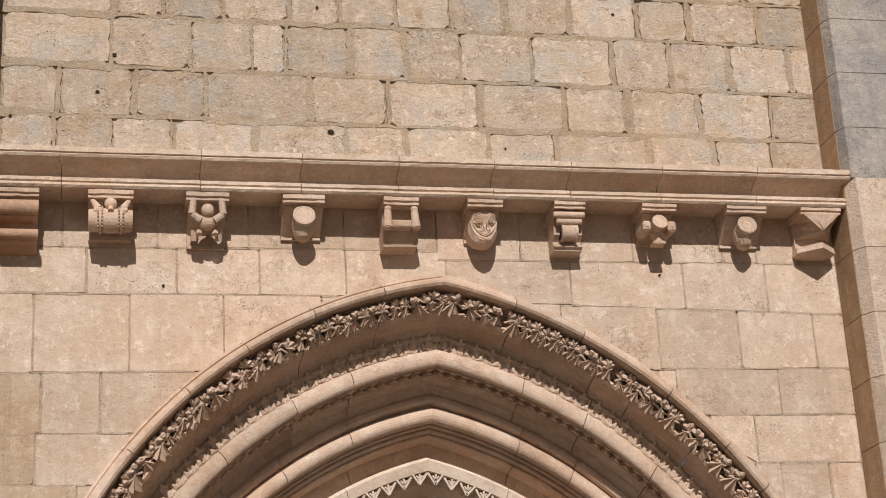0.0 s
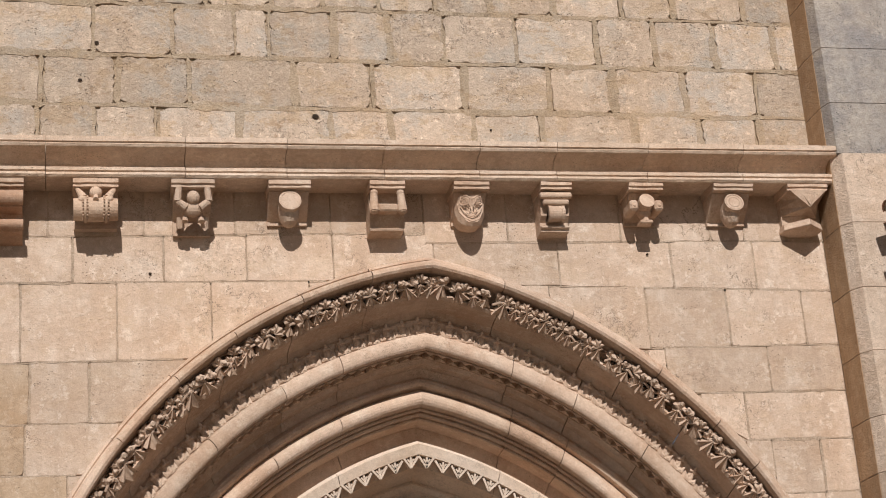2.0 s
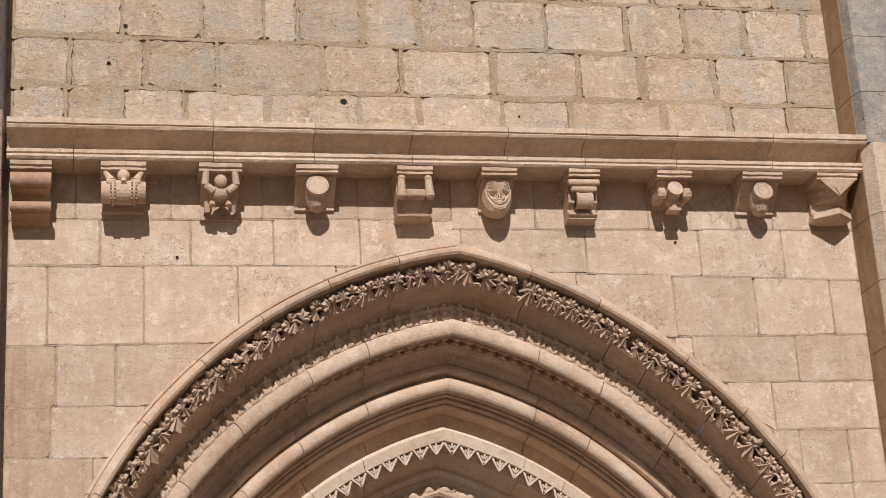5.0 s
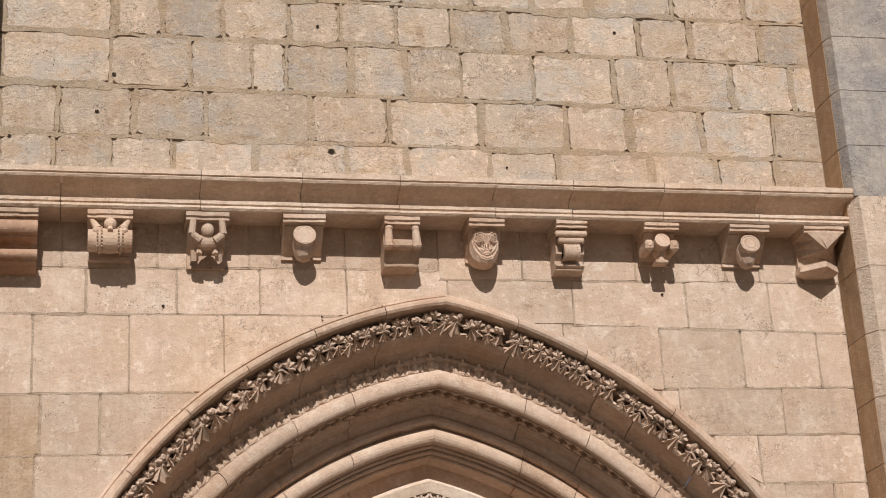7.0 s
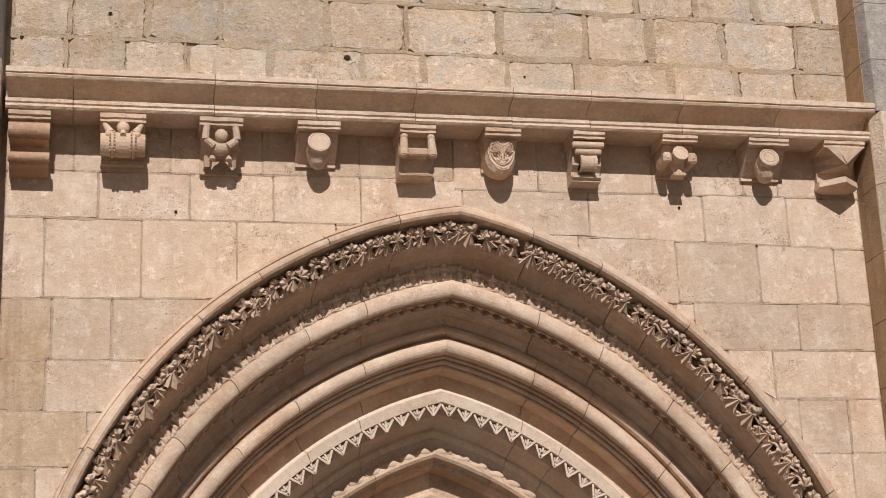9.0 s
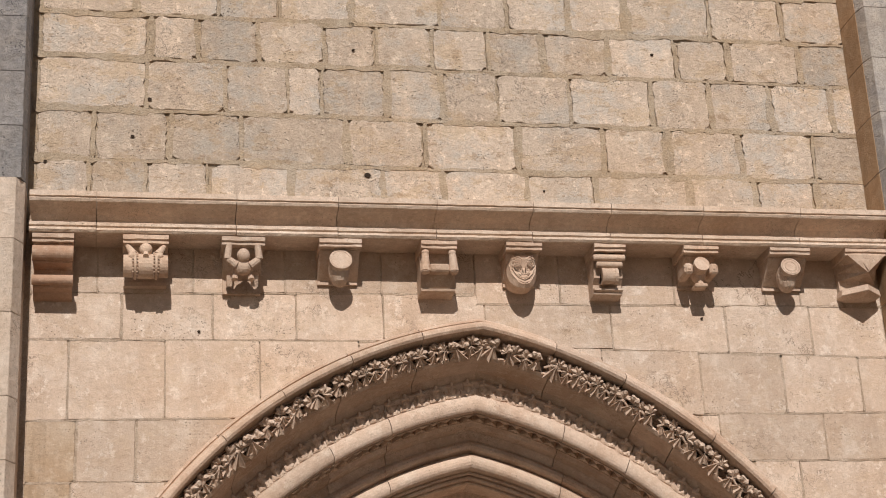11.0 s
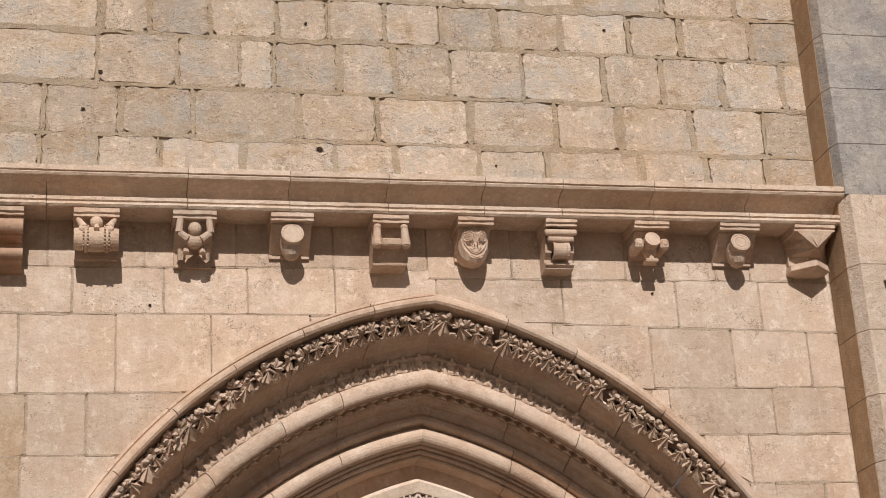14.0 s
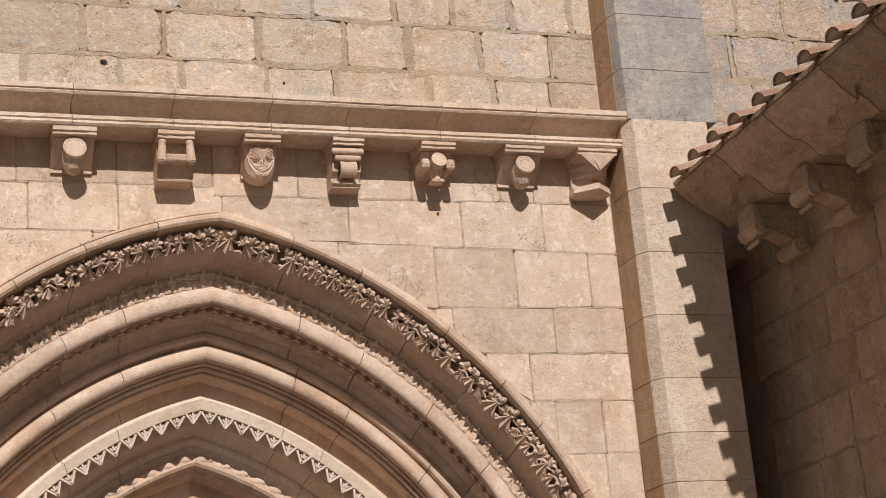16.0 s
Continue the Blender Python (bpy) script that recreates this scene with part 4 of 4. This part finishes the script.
# mask of plain ridges
x0, x1 = 0.169, 0.437
m = (x0 + x1) / 2
t = corbel(x0, x1, "corbel carved as a pointed ridged mask")
nave(t, x0 + 0.006, x1 - 0.006, 6.07, 0.215, 0.03)
outline = []
for k in range(25):
    f = k / 24
    wd = 0.112 * (0.80 + 0.2 * math.sin(min(f * 5.0, 1.57))) * math.sqrt(max(0.0, 1 - max(0.0, (f - 0.38) / 0.62) ** 2.4))
    outline.append((wd, 6.268 - 0.27 * f))
left = [(-a, b) for a, b in outline][::-1]
shield = prism([(m + u, v) for u, v in left + outline], lambda u, v, d: (u, d - 0.035 + (6.262 - v) * 0.15 + 0.9 * (u - m) ** 2 * 8, v), -0.235, -0.08, 0.022)
part("mask", shield, CARVED, t)
ridges = []


def on_mask(u, v):
    return Vector((m + u, -0.268 + (6.262 - v) * 0.15 + 7.2 * u * u, v))


for k in (-1, 1):
    for lines in (((0.098, 6.185), (0.088, 6.12), (0.055, 6.06), (0.0, 6.03)), ((0.080, 6.155), (0.062, 6.11), (0.036, 6.08), (0.0, 6.065)),
                  ((0.040, 6.13), (0.020, 6.10), (0.0, 6.092)), ((0.012, 6.20), (0.040, 6.228), (0.090, 6.220)), ((0.012, 6.205), (0.009, 6.15), (0.020, 6.125))):
        pts = [on_mask(k * u, v) for u, v in lines]
        ridges += [rod(a, b, 0.0048, seg=6) for a, b in zip(pts, pts[1:])]
    for rr in (0.030, 0.014):
        ring = [on_mask(k * 0.054 + rr * math.cos(i * math.pi / 7), 6.183 + rr * 0.8 * math.sin(i * math.pi / 7)) for i in range(15)]
        ridges += [rod(a, b, 0.005, seg=5) for a, b in zip(ring, ring[1:])]
part("relief", join(*ridges), CARVED, t)

# stacked mouldings
x0, x1 = 0.832, 1.071
m = (x0 + x1) / 2
t = corbel(x0, x1, "corbel of stacked rolls over a fluted drum")
part("body", extrude_x([(0.03, 6.272), (-0.19, 6.272), (-0.17, 6.10), (-0.12, 6.06), (-0.12, 6.03), (-0.16, 6.025), (-0.16, 6.01), (-0.135, 6.0), (-0.135, 5.985), (0.03, 5.975)], x0 + 0.01, x1 - 0.01, 3, 0.001, 4), CARVED, t)
for z, y, hw, r in ((6.235, -0.235, 0.112, 0.026), (6.183, -0.225, 0.09, 0.024)):
    part("roll", join(rod((m - hw, y, z), (m + hw, y, z), r, seg=16), ball(m - hw, y, z, 0.012, r, r, 10, 7), ball(m + hw, y, z, 0.012, r, r, 10, 7)), CARVED, t)
drum = [rod((m - 0.062, -0.185, 6.11), (m + 0.062, -0.185, 6.11), 0.062, seg=20)]
drum += [rod((m + s * 0.05 - 0.012, -0.185, 6.11), (m + s * 0.05 + 0.012, -0.185, 6.11), 0.066, seg=20) for s in (-1, 1)]
part("drum", join(*drum), CARVED, t)

# muzzle between two paws
x0, x1 = 1.518, 1.789
m = (x0 + x1) / 2
t = corbel(x0, x1, "corbel with a blunt round muzzle between two paws")
nave(t, x0 + 0.008, x1 - 0.008, 6.07, 0.215, 0.03)
way = Vector((0.05, -0.95, 0.24)).normalized()
at = Vector((m - 0.005, -0.17, 6.165))
part("muzzle", join(rod(at - way * 0.05, at + way * 0.10, 0.052, 0.060, 20), ball(m, -0.16, 6.14, 0.055, 0.06, 0.075)), CARVED, t)
for s in (-1, 1):
    part("paw", join(box(m + s * 0.098 - 0.034, m + s * 0.098 + 0.034, -0.255, -0.06, 6.115, 6.20, 0.016), ball(m + s * 0.098, -0.255, 6.155, 0.014, 0.008, 0.014, 8, 6)), CARVED, t)
part("tongue", join(box(m - 0.05, m + 0.05, -0.215, -0.12, 6.025, 6.055, 0.008), rod((m, -0.19, 6.05), (m, -0.195, 6.095), 0.03, 0.008, 8)), CARVED, t)

boss_corbel(2.192, 2.51, "corbel with a round ringed boss over a tapering keel", 0.076, 2)

# prow with a triangular face
x0, x1 = 2.792, 3.12
m = (x0 + x1) / 2
t = corbel(x0, x1, "corbel cut as a prow with a triangular face")
bm = bmesh.new()
levels = [(6.272, 0.15, 0.285, 0.15), (6.205, 0.075, 0.28, 0.15), (6.14, 0.004, 0.278, 0.148), (6.125, 0.003, 0.11, 0.147), (6.055, 0.003, 0.085, 0.145)]
rings = []
for z, hw, fy, sw in levels:
    rings.append([bm.verts.new(p) for p in ((m - sw, 0.03, z), (m - sw, -0.05, z), (m - hw, -fy, z), (m + hw, -fy, z), (m + sw, -0.05, z), (m + sw, 0.03, z))])
for p, q in zip(rings, rings[1:]):
    for i in range(6):
        bm.faces.new((p[i], p[(i + 1) % 6], q[(i + 1) % 6], q[i]))
bm.faces.new(rings[0])
bm.faces.new(rings[-1][::-1])
bmesh.ops.recalc_face_normals(bm, faces=bm.faces)
part("body", bm, CARVED, t)
bm = bmesh.new()
rings = []
for z, k in ((6.058, 1.0), (6.01, 1.04), (6.002, 0.98), (5.985, 0.6)):
    rings.append([bm.verts.new(p) for p in ((m - 0.152 * k, 0.03, z), (m - 0.152 * k, -0.10 * k, z), (m, -0.235 * k, z), (m + 0.152 * k, -0.10 * k, z), (m + 0.152 * k, 0.03, z))])
for p, q in zip(rings, rings[1:]):
    for i in range(5):
        bm.faces.new((p[i], p[(i + 1) % 5], q[(i + 1) % 5], q[i]))
bm.faces.new(rings[0])
bm.faces.new(rings[-1][::-1])
bmesh.ops.recalc_face_normals(bm, faces=bm.faces)
part("base_moulding", bm, CARVED, t)
tri = join(wedge([(-0.12, 0.0), (-0.05, 0.0), (-0.085, -0.05)], 0.008, -0.02), wedge([(0.12, 0.0), (0.085, -0.05), (0.05, 0.0)], 0.008, -0.02), wedge([(-0.05, -0.01), (0.05, -0.01), (0, -0.11)], 0.008, -0.02))
bmesh.ops.transform(tri, matrix=Matrix.Translation((m, -0.278, 6.258)) @ pose(0, 0, 0, 82, 0, 0), verts=tri.verts)
part("relief", tri, CARVED, t)

# ---- weep holes and lost plugs in the walls: dark discs paint their shade ----
for x, z, r in ((-0.788, 6.954, 0.026), (-2.397, 7.526, 0.02), (1.527, 8.059, 0.014), (-2.038, 5.712, 0.012), (1.70, 5.849, 0.011), (-2.52, 7.22, 0.016), (-3.14, 7.0, 0.016), (0.56, 6.86, 0.009), (-0.86, 8.0, 0.014)):
    rng = random.Random(int(x * 1000))
    r *= 0.85
    o = [(x + r * rng.uniform(0.8, 1.25) * math.cos(k * math.pi / 5), z + r * rng.uniform(0.6, 0.9) * math.sin(k * math.pi / 5)) for k in range(10)]
    h = part("weep_hole", prism(o, facing_y, -0.013, 0.03), HOLE_SHADE)
    tagged(h, "small dark disc painting the shade of a hole in the stone wall", "hole", kind="structure")
